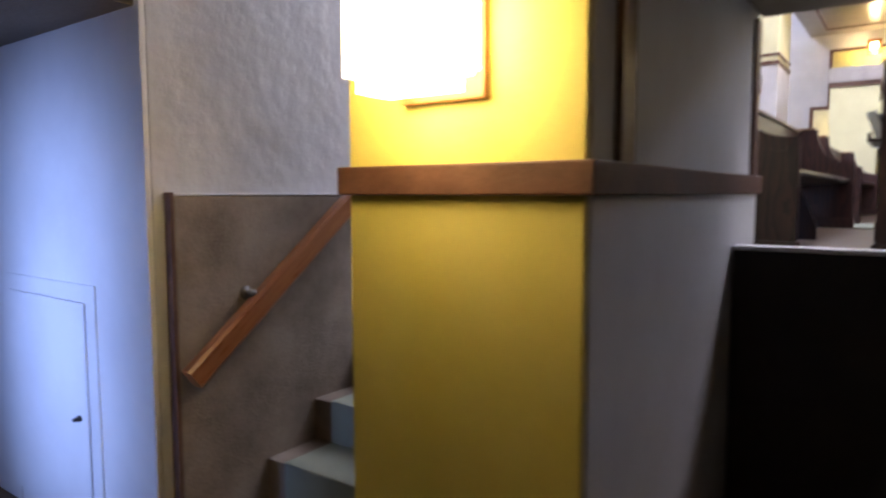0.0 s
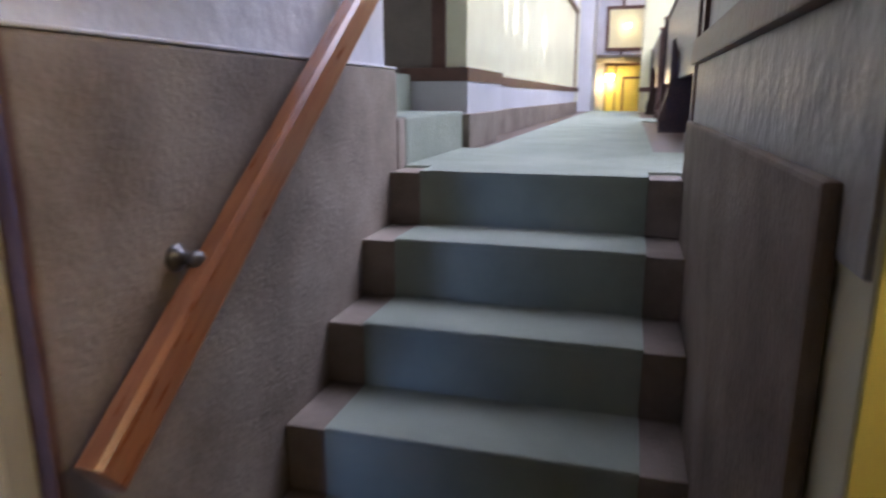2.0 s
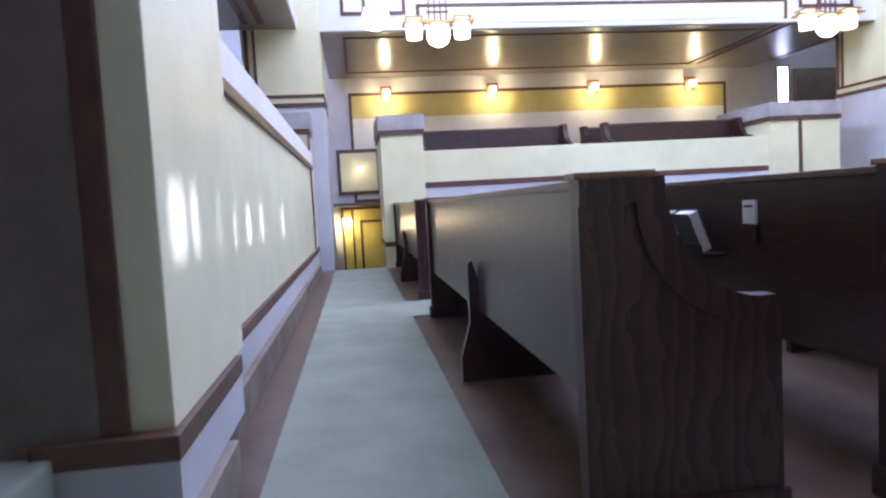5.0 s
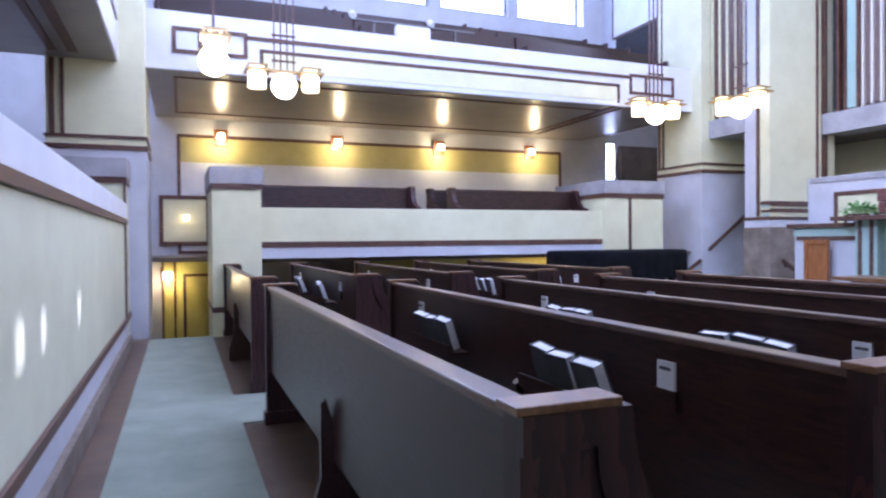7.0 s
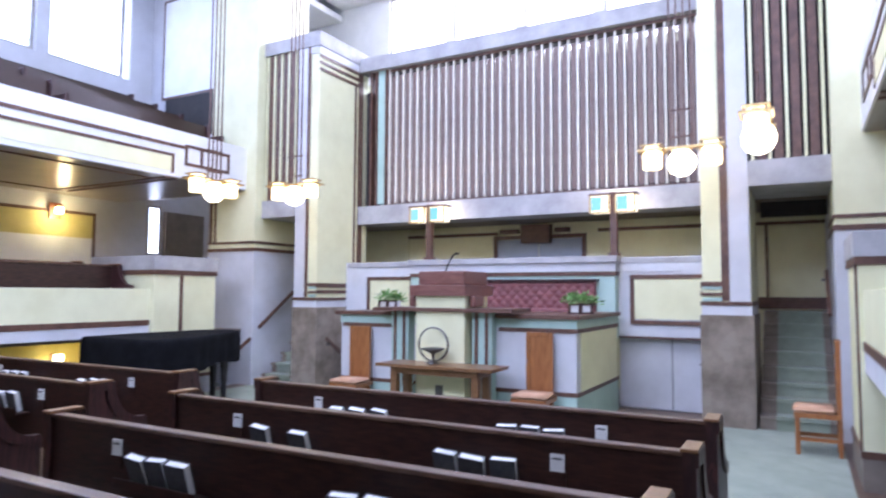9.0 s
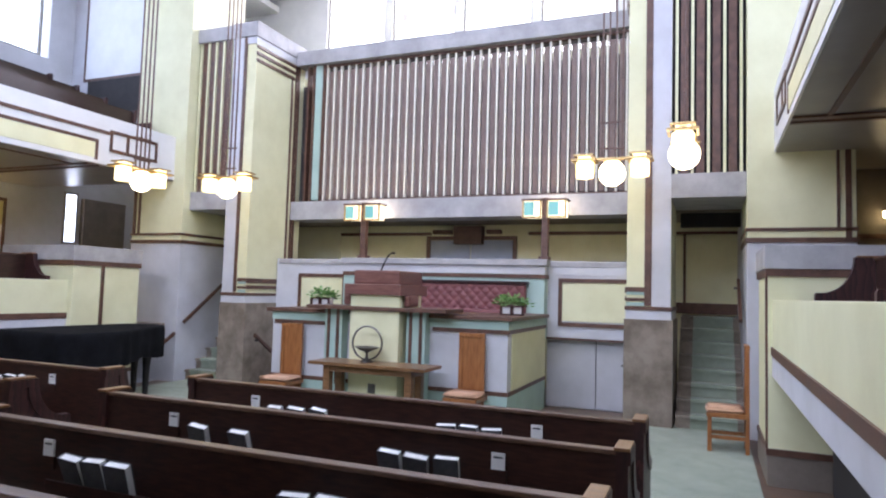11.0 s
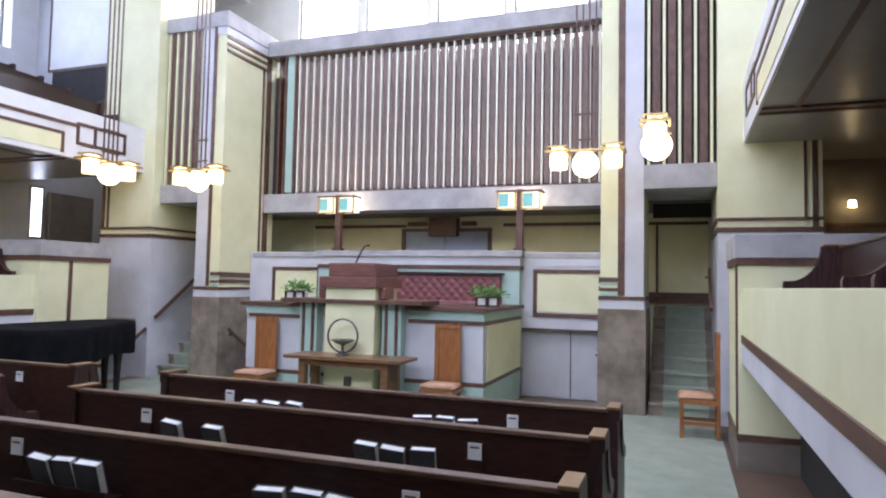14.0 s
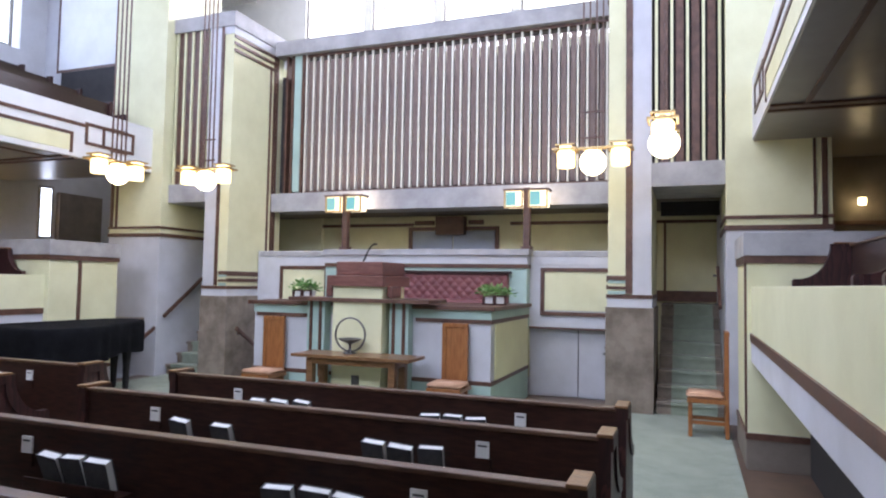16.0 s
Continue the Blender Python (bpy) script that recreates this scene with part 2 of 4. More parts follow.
blocks("runner", [(-1.767, -1.068, 2.325, 2.475, -0.01, 0.005), (-1.866, -1.03, 2.475, 3.30, -0.01, 0.004), (-1.77, -1.03, 3.30, 11.36, -0.01, 0.004), (-1.03, 2.95, 2.475, 3.27, -0.01, 0.004),
                  (-1.03, 2.95, 6.95, 7.80, -0.01, 0.004)], CARPET, carpet)
cloister = setting("cloister_floor", [(-6.0, 10.0, -3.0, 2.09, LOW - 0.2, LOW), (-6.0, 10.0, 11.9, 17.0, LOW - 0.2, LOW)], CONC, "worn concrete floor of the lower cloister", 0.0, "floor")


def stair_flight(name, label, x0, x1, r0, r1, y0, way, rise=0.172, going=0.246):
    """Concrete steps going down from the hall floor at y0, with a carpet runner from r0 to r1 turned over each nosing."""
    steps = tagged(new(name), label, "stair", "", "structure")
    for i in range(6):
        z, y = -rise * i, y0 - way * going * i
        ya, yb = sorted((y, y + way * (going + 0.03 if i else 0.153)))
        blocks("step", [(x0, x1, ya, yb, z - rise, z - 0.004)], CONC, steps, "", 0.004)
        if i:
            yc, yd = sorted((y - way * 0.010, y + way * going))
            blocks("runner", [(r0, r1, yc, yd, z - 0.012, z + 0.007)], CARPET, steps, "", 0.006)
        ye, yf = sorted((y - way * 0.010, y))
        blocks("runner", [(r0 + 0.002, r1 - 0.002, ye, yf, z - rise + 0.007, z - 0.011)], CARPET, steps)
    return steps


stair_flight("stair_1", "concrete stair with a green carpet runner", -1.87, -0.973, -1.767, -1.068, 2.337, 1)
stair_flight("stair_2", "far concrete stair with a green carpet runner going down", -1.96, -1.02, -1.77, -1.08, 11.36, -1)

# ---- stair wall ----
wall_stair = setting("wall_stair", [(-2.2, -1.9, 0.935, 2.39, LOW, 3.2)], WALLPAINT, "rough white plaster wall beside the stair", 0.006)
blocks("wainscot", [(-1.9, -1.87, 0.99, 2.418, LOW, 0.318)], CONC, wall_stair, "brown rough concrete wainscot", 0.008)
blocks("end_block", [(-2.2, -1.9, 2.39, 2.414, LOW, 0.316)], CONC, wall_stair, "brown concrete end of the wainscot", 0.006)
blocks("ledge", [(-1.9, -1.868, 0.99, 2.42, 0.318, 0.326)], WALLPAINT, wall_stair, "white painted ledge", 0.003)
blocks("trim", [(-1.9, -1.867, 0.976, 0.992, LOW, 0.33)], TRIM, wall_stair, "", 0.003)
blocks("kerb", [(-2.2, -1.868, 2.418, 2.50, -0.01, 0.164)], CONC, wall_stair, "brown concrete kerb beside the steps", 0.008)
wall_entry = setting("wall_entry", [(-3.25, -1.9, 0.915, 0.935, LOW, 3.2)], WHITE, "white painted cloister wall with an access panel", 0.004)
blocks("backing", [(-3.25, -2.21, 0.935, 1.4, LOW, 3.2)], WHITE, wall_entry)
# Added wall; its dark colour stands for the unlit opening here.
setting("wall_cloister", [(-6.0, -3.25, 1.6, 1.7, LOW, 3.2)], BROWNANDSHADE, "dark wall standing for the shaded opening beyond the entry wall")
hatch = blocks("access_panel", [(-2.95, -2.325, 0.903, 0.912, -0.92, -0.072)], WHITE, wall_entry, "flush painted access panel", 0.003)
blocks("panel_frame", [(-3.02, -2.25, 0.908, 0.915, -0.074 + 0.006, -0.004), (-2.318, -2.25, 0.908, 0.915, -0.99, -0.068), (-3.02, -2.956, 0.908, 0.915, -0.99, -0.068)], WHITE, wall_entry, "painted frame of the access panel", 0.002)
bm = bmesh.new()
lathe(bm, [(0.012, 0), (0.012, 0.01), (0.006, 0.014), (0.009, 0.024), (0.004, 0.028)], 12)
knob = part("knob", bm, STEEL, hatch, "small metal knob", True)
knob.matrix_world = Matrix.Translation((-2.386, 0.903, -0.512)) @ Matrix.Rotation(radians(90), 4, "X")

rail = thing("handrail", "reddish varnished wooden handrail on dark metal brackets beside the stair", "handrail")
bm = bmesh.new()
extruded(bm, [(-0.018, -0.046), (0.018, -0.046), (0.024, -0.036), (0.024, 0.026), (0.016, 0.036), (-0.016, 0.036), (-0.024, 0.026), (-0.024, -0.036)], 0, 1.76)
bar = part("rail", bm, RAILWOOD, rail)
bar.matrix_world = Matrix.Translation((-1.820, 1.002, -0.290)) @ Matrix.Rotation(radians(37.3), 4, "X")
for y, z, x in ((1.268, -0.036, -1.87), (2.05, 0.535, -1.9)):
    br = bmesh.new()
    lathe(br, [(0.024, 0), (0.026, 0.005), (0.021, 0.010), (0.014, 0.014), (0.010, 0.024), (0.009, 0.042)], 16)
    b = part("bracket", br, STEEL, rail, "dark metal bracket", True)
    b.matrix_world = Matrix.Translation((x, y, z)) @ Matrix.Rotation(radians(90), 4, "Y")
    ar = bmesh.new()
    bmesh.ops.create_uvsphere(ar, u_segments=12, v_segments=8, radius=0.015)
    a = part("elbow", ar, STEEL, b, "", True)
    a.matrix_world = Matrix.Translation((x + 0.042, y, z)) @ Matrix.Diagonal((1, 1.3, 1, 1))
    ab = bmesh.new()
    lathe(ab, [(0.009, -0.052), (0.009, 0.0)], 10)
    t = part("arm", ab, STEEL, b, "", True)
    t.matrix_world = Matrix.Translation((x + 0.044, y + 0.006, z)) @ Matrix.Rotation(radians(-20), 4, "X")

# ---- piers by the stairs and along the side balconies ----
def pier(name, x0, x1, y0, y1, z0, side):
    w = setting(name, [(x0, x1, y0, y1, z0, 1.9)], CREAM, "cream plaster pier with brown wood bands", 0.004, "pier")
    blocks("cap", [(x0 - 0.03, x1 + 0.03, y0 - 0.03, y1 + 0.03, 1.97, 2.19)], STONE, w, "grey plaster cap", 0.006)
    blocks("trim", [(x0 - 0.02, x1 + 0.02, y0 - 0.02, y1 + 0.02, 1.9, 1.97)], TRIM, w)
    return w


pier_1 = setting("pier_1", [(-0.95, -0.37, 0.87, 2.38, LOW, 0.322)], CREAM, "cream plaster pier with brown wood bands by the stair", 0.004, "pier")
blocks("shaft", [(-0.95, -0.37, 0.87, 2.325, 0.384, 1.9)], CREAM, pier_1, "", 0.004)
blocks("cap", [(-0.98, -0.34, 0.84, 2.355, 1.97, 2.19)], STONE, pier_1, "grey plaster cap", 0.006)
blocks("trim", [(-0.97, -0.35, 0.85, 2.345, 1.9, 1.97)], TRIM, pier_1)
blocks("band", [(-0.974, -0.348, 0.846, 2.398, 0.321, 0.385)], TRIM, pier_1, "wood band round the pier", 0.004)
blocks("wainscot", [(-0.973, -0.953, 0.95, 2.404, LOW, 0.165)], CONC, pier_1, "rough concrete wainscot", 0.007)
blocks("end_block", [(-0.95, -0.40, 2.38, 2.402, LOW, 0.163)], CONC, pier_1, "rough concrete end of the wainscot", 0.006)
blocks("facing", [(-0.37, -0.364, 0.876, 2.38, LOW, 0.32), (-0.37, -0.364, 0.876, 2.32, 0.386, 1.8)], GREY, pier_1, "grey painted side of the pier")
blocks("facing", [(-0.956, -0.95, 0.876, 2.378, 0.1, 0.32)], STUCCO, pier_1, "rough grey stair side of the pier")
blocks("facing", [(-0.956, -0.95, 0.876, 2.17, 0.386, 1.9)], STUCCO, pier_1, "grey plaster stair side of the pier")
# Cream pier face coloured yellow for the light of its wall lamp.
blocks("front", [(-0.948, -0.372, 0.864, 0.87, LOW, 0.32), (-0.948, -0.372, 0.864, 0.87, 0.386, 1.9)], LAMPYELLOW, pier_1, "front face with yellow lamplight in its colour")
blocks("trim", [(-0.364, -0.350, 0.985, 1.06, 0.386, 0.92), (-0.364, -0.350, 2.25, 2.31, 0.386, 0.92), (-0.968, -0.956, 2.17, 2.236, 0.386, 1.9)], TRIM, pier_1)
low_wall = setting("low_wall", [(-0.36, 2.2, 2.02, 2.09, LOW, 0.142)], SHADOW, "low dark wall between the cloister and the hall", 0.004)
blocks("cap", [(-0.36, 2.2, 2.01, 2.10, 0.142, 0.156)], WHITE, low_wall, "white painted cap", 0.003)
pier_2 = pier("pier_2", -1.02, -0.40, 11.36, 12.8, LOW, -1)
blocks("band", [(-1.03, -0.39, 11.33, 12.83, 0.30, 0.37)], TRIM, pier_2, "wood band round the pier", 0.004)
for name, y0, y1, face in (("pier_3", 11.52, 13.0, 11.52), ("pier_4", 0.9, 2.49, 2.49)):
    pr = pier(name, 5.15, 6.34, y0, y1, -0.01, 1)
    # The south plinth takes a darker colour for the shade around it.
    blocks("plinth", [(5.13, 6.36, y0 - 0.012, y1 + 0.012, -0.01, 0.27)], GREY if name == "pier_3" else BROWNANDSHADE, pr, "grey plinth, with shade painted in on the south pier", 0.004)
    blocks("trim", [(5.12, 6.37, y0 - 0.02, y1 + 0.02, 0.27, 0.325)], TRIM, pr)
    e0, e1 = (y0 - 0.02, y0) if face == y0 else (y1, y1 + 0.02)
    blocks("trim", [(5.62 if face == y0 else 5.16, 5.67 if face == y0 else 5.21, e0, e1, 0.325, 1.9)], TRIM, pr)
pier_5 = pier("pier_5", -2.6, -1.99, 10.80, 11.35, -0.01, 1)
blocks("trim", [(-2.0, -1.975, 10.76, 10.82, 0.38, 1.9), (-2.62, -1.97, 10.78, 11.37, 0.30, 0.37)], TRIM, pier_5)

# ---- side balconies, lower tier ----
for n, ya, yb, ys, yw in (("south", 2.25, 2.45, -1.5, 0), ("north", 11.61, 11.81, 15.3, 1)):
    face = 2.45 if n == "south" else 11.61
    p = 1 if n == "south" else -1
    xe = 5.15 if n == "south" else 5.62
    par = setting("parapet_" + n, [(-0.42, xe, ya, yb, 0.98, 1.68)], CREAM, "long cream plaster parapet of the lower side balcony", 0.004, "parapet")
    a, b = sorted((face, face + p * 0.015))
    blocks("trim", [(-0.42, xe, a, b, 1.17, 1.245) if n == "south" else (-0.42, xe, a, b, 1.13, 1.21)], TRIM, par)
    blocks("skirt", [(-0.42, xe, *sorted((face, face + p * 0.006)), 0.98, 1.17 if n == "south" else 1.13)], GREY, par, "grey painted strip under the trim")
    lo, hi = sorted((ya if n == "south" else yb, ys))
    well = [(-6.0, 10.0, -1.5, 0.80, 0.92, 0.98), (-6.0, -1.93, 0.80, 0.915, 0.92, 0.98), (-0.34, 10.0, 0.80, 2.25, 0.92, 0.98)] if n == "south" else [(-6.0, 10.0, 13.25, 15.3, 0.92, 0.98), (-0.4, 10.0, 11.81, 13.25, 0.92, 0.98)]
    setting("balcony_floor_" + n, well, BROWNANDSHADE, "dark underside and floor of the side balcony", 0.0, "floor")

# Added black sheet in place of the shaded void under the parapet.
setting("wall_recess", [(2.3, 5.12, 1.9, 1.98, -0.25, 0.92)], SHADOW, "dark wall standing for the shade under the south balcony")
# Wall patch coloured for the yellow glow behind the piano.
setting("wall_passage", [(1.5, 5.6, 12.9, 12.95, LOW, 0.92)], LAMPYELLOW, "passage wall under the north balcony, coloured for a yellow lamp glow")
setting("alcove_soffit", [(7.23, 8.75, -1.5, 1.4, 3.49, 3.6)], SOFFIT, "brown soffit over the south alcove", 0.0, "ceiling")

# ---- upper tier ----
for n, face, back, p in (("south", 2.26, -1.5, 1), ("north", 11.79, 15.3, -1)):
    lo, hi = sorted((face, back))
    up = setting("upper_balcony_" + n, [(-1.79, 7.23, lo, hi, 3.5, 3.62), (-1.79, 7.23, *sorted((face, face - p * 0.2)), 3.62, 4.27)], WHITE, "white plaster upper balcony with brown wood strips", 0.0, "balcony")
    a, b = sorted((face, face + p * 0.015))
    blocks("panel", [(-0.35, 5.6, *sorted((face, face + p * 0.008)), 3.58, 3.82)], CREAM, up)
    blocks("trim", [(-0.52, 5.86, a, b, 3.985, 4.035), (-0.35, 5.65, a, b, 3.825, 3.87), (5.60, 5.65, a, b, 3.55, 3.825), (-0.35, -0.30, a, b, 3.55, 3.825)], TRIM, up)
    for u in (-1.47, 5.86):
        blocks("trim", frame_bars("y", face, u, u + 0.96, 3.72, 4.07, 0.05, p * 0.015) + [(u + 0.32, u + 0.37, a, b, 3.77, 4.02)], TRIM, up)
    soff = 3.475
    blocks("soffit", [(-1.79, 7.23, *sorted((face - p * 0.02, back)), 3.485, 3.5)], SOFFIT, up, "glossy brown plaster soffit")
    blocks("trim", [(-1.46, 5.5, *sorted((face - p * 0.32, face - p * 0.37)), soff - 0.006, 3.485), (-1.46, -1.41, *sorted((face - p * 0.37, back + p * 0.6)), soff - 0.006, 3.485),
                    (-1.46, 5.5, *sorted((back + p * 0.55, back + p * 0.6)), soff - 0.006, 3.485), (5.50, 5.62, *sorted((face - p * 0.02, back + p * 0.55)), 3.462, 3.484), (5.70, 5.76, *sorted((face - p * 0.02, back + p * 0.55)), 3.462, 3.484)], TRIM, up)


def high_wall(name, y0, y1, more=()):
    """Back wall of a side balcony with five window openings high up."""
    return setting(name, [(-6.0, 10.0, y0, y1, LOW, 6.1), (-6.0, -1.9, y0, y1, 6.1, 8.3), (7.3, 10.0, y0, y1, 6.1, 8.3), (-1.9, 7.3, y0, y1, 7.9, 8.3)]
                   + [(-1.9 + 1.84 * i - 0.12, -1.9 + 1.84 * i + 0.12, y0, y1, 6.1, 7.9) for i in range(1, 5)] + list(more), GREY, "grey plaster back wall of the side balcony")


wall_north = high_wall("wall_north", 15.3, 15.6)
for i in range(5):
    x0, x1 = -1.78 + 1.84 * i, -0.18 + 1.84 * i
    w = tagged(new("window_%d" % (i + 6)), "bright leaded window high above the side balcony", "window", "", "structure")
    blocks("window_frame", frame_bars("y", 15.42, x0, x1, 6.1, 7.9, 0.06, -0.05), TRIM2, w)
    blocks("lead", [(x0 + 0.3, x0 + 0.312, 15.40, 15.412, 6.16, 7.84), (x1 - 0.312, x1 - 0.3, 15.40, 15.412, 6.16, 7.84), (x1 - 0.16, x1 - 0.148, 15.40, 15.412, 6.16, 7.84)]
           + [(x1 - 0.3, x1 - 0.06, 15.40, 15.412, 6.3 + 0.22 * k, 6.312 + 0.22 * k) for k in range(7)], TRIM2, w)
# One cream wall: lamplight painted into the top, daylight into the part below.
blocks("panel", [(-1.38, 6.60, 15.285, 15.3, 2.68, 3.13)], LAMPTINT, wall_north, "upper part of the cream panel, tinted yellow for lamplight")
blocks("panel", [(-1.38, 6.60, 15.287, 15.3, 1.06, 2.68)], WHITE, wall_north, "lower part of the cream panel, whitened for daylight")
blocks("trim", frame_bars("y", 15.3, -1.44, 6.66, 1.0, 3.19, 0.06, -0.025), TRIM, wall_north)
wall_south = high_wall("wall_south", -1.8, -1.5)
# The grey wall is covered darker here to paint in the alcove's shade.
blocks("panelling", [(-6.0, 8.6, -1.5, -1.46, LOW, 3.48)], BROWNANDSHADE, wall_south, "plaster below the gallery, darkened for the shade of the alcove")
# Added wall, coloured dark for shade; it hides the bright end wall.
wall_alcove = setting("wall_alcove", [(8.6, 8.75, -1.46, 2.5, 0.98, 3.48)], BROWNANDSHADE, "added side wall of the south balcony, darkened for shade")
blocks("trim", frame_bars("x", 8.6, -0.6, 1.2, 1.2, 2.6, 0.06, -0.02), TRIM, wall_alcove)

# ---- corner columns ----
def column(name, x0, x1, y0, y1, z0=-0.01):
    c = setting(name, [(x0, x1, y0, y1, z0, 9.2)], CREAM, "tall cream plaster corner column with brown strips", 0.004, "column")
    blocks("base", [(x0 - 0.004, x1 + 0.004, y0 - 0.004, y1 + 0.004, z0, 2.38)], GREY, c, "grey plaster lower part of the column")
    blocks("trim", [(x0 - 0.02, x1 + 0.02, y0 - 0.02, y1 + 0.02, 2.38, 2.44), (x0 - 0.02, x1 + 0.02, y0 - 0.02, y1 + 0.02, 2.52, 2.56)], TRIM, c)
    return c


c1 = column("column_1", -2.9, -1.79, 11.6, 12.75)
c2 = column("column_2", 7.23, 8.6, 11.55, 12.7)
blocks("trim", [(7.21, 7.23, 12.62, 12.68, 2.56, 3.48), (7.21, 7.23, 12.52, 12.56, 2.56, 3.48)], TRIM, c2)
c3 = column("column_3", 7.23, 8.6, 1.4, 2.56)
blocks("trim", [(7.21, 7.23, 1.45, 1.51, 2.44, 3.48), (7.21, 7.23, 1.57, 1.60, 2.56, 3.48)], TRIM, c3)
blocks("trim", [(-2.86, -2.80, 11.58, 11.6, 2.56, 3.48), (-2.74, -2.70, 11.58, 11.6, 2.56, 3.48)], TRIM, c1)
column("column_4", -2.9, -2.3, 1.45, 2.24)

# ---- rear balcony parapet along the aisle ----
rear = setting("parapet_rear", [(-2.2, -1.985, 4.40, 10.8, 0.36, 1.42)], CREAMGLOSS, "glossy cream plaster parapet wall along the aisle", 0.003, "parapet")
blocks("cap", [(-2.22, -1.97, 4.40, 10.8, 1.48, 1.66)], WHITE, rear, "white plaster cap", 0.006)
blocks("band", [(-2.22, -1.96, 4.40, 10.8, 1.42, 1.48)], TRIM, rear, "brown wood band", 0.003)
blocks("baseboard", [(-2.2, -1.965, 4.25, 10.8, 0.30, 0.36), (-2.2, -1.865, 3.39, 4.25, 0.303, 0.365)], TRIM, rear, "", 0.003)
blocks("plinth", [(-2.2, -1.972, 4.25, 10.8, 0.15, 0.30), (-2.2, -1.87, 3.40, 4.25, 0.155, 0.303)], GREY, rear, "grey painted strip")
blocks("footing", [(-2.2, -1.935, 3.95, 10.8, -0.01, 0.15), (-2.2, -1.838, 3.315, 3.95, -0.01, 0.155)], CONC, rear, "brown concrete footing", 0.006)
blocks("trim", [(-2.0, -1.97, 10.6, 10.65, 0.36, 1.42)], TRIM, rear)
setting("rear_balcony_floor", [(-6.0, -2.2, 3.5, 11.0, 0.86, 0.98)], BROWNANDSHADE, "rear balcony floor", 0.0, "floor")
rub = setting("rear_upper_balcony", [(-6.0, -2.1, 2.4, 11.6, 3.5, 3.62), (-2.3, -2.1, 2.4, 11.6, 3.62, 4.42)], WHITE, "white rear upper balcony with wood strips", 0.0, "balcony")
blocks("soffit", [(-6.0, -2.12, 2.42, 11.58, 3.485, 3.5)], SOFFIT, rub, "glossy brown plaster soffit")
blocks("trim", [(-2.1, -2.085, 2.6, 11.4, 3.95, 4.0), (-2.1, -2.085, 2.6, 11.4, 4.2, 4.25), (-2.6, -2.5, 2.8, 11.2, 3.46, 3.485), (-2.8, -2.72, 2.8, 11.2, 3.46, 3.485), (-3.4, -3.34, 2.8, 11.0, 3.465, 3.485)], TRIM, rub)
setting("wall_west", [(-6.3, -6.0, -3.0, 17.0, LOW, 9.45)], GREY, "grey plaster rear wall")
pier_6 = setting("pier_6", [(-2.2, -1.885, 3.44, 4.40, 0.365, 3.48)], CREAMGLOSS, "cream plaster pier rising from the end of the rear parapet", 0.004, "pier")
blocks("trim", [(-2.05, -1.985, 3.42, 3.44, 0.365, 3.48)], TRIM, pier_6, "", 0.003)
side_steps = tagged(new("stair_3"), "green carpeted steps rising to the rear balcony", "stair", "", "structure")
for i in range(5):
    blocks("step", [(-1.868 - 0.28 * (i + 1), -1.868 - 0.28 * i, 2.503, 3.312 if i == 0 else 3.42, -0.01, 0.168 * (i + 1))], CARPET, side_steps, "", 0.012)
setting("wall_side_steps_north", [(-4.6, -2.05, 3.425, 3.5, -0.01, 3.4)], BROWNANDSHADE, "dim brown plaster wall beside the balcony steps")
setting("wall_side_steps_west", [(-4.6, -4.4, 2.42, 3.425, -0.01, 3.4)], BROWNANDSHADE, "dim brown plaster wall behind the balcony steps")
setting("wall_side_steps_south", [(-4.4, -2.2, 2.25, 2.42, -0.01, 3.4)], BROWNANDSHADE, "dim brown plaster wall beside the balcony steps")

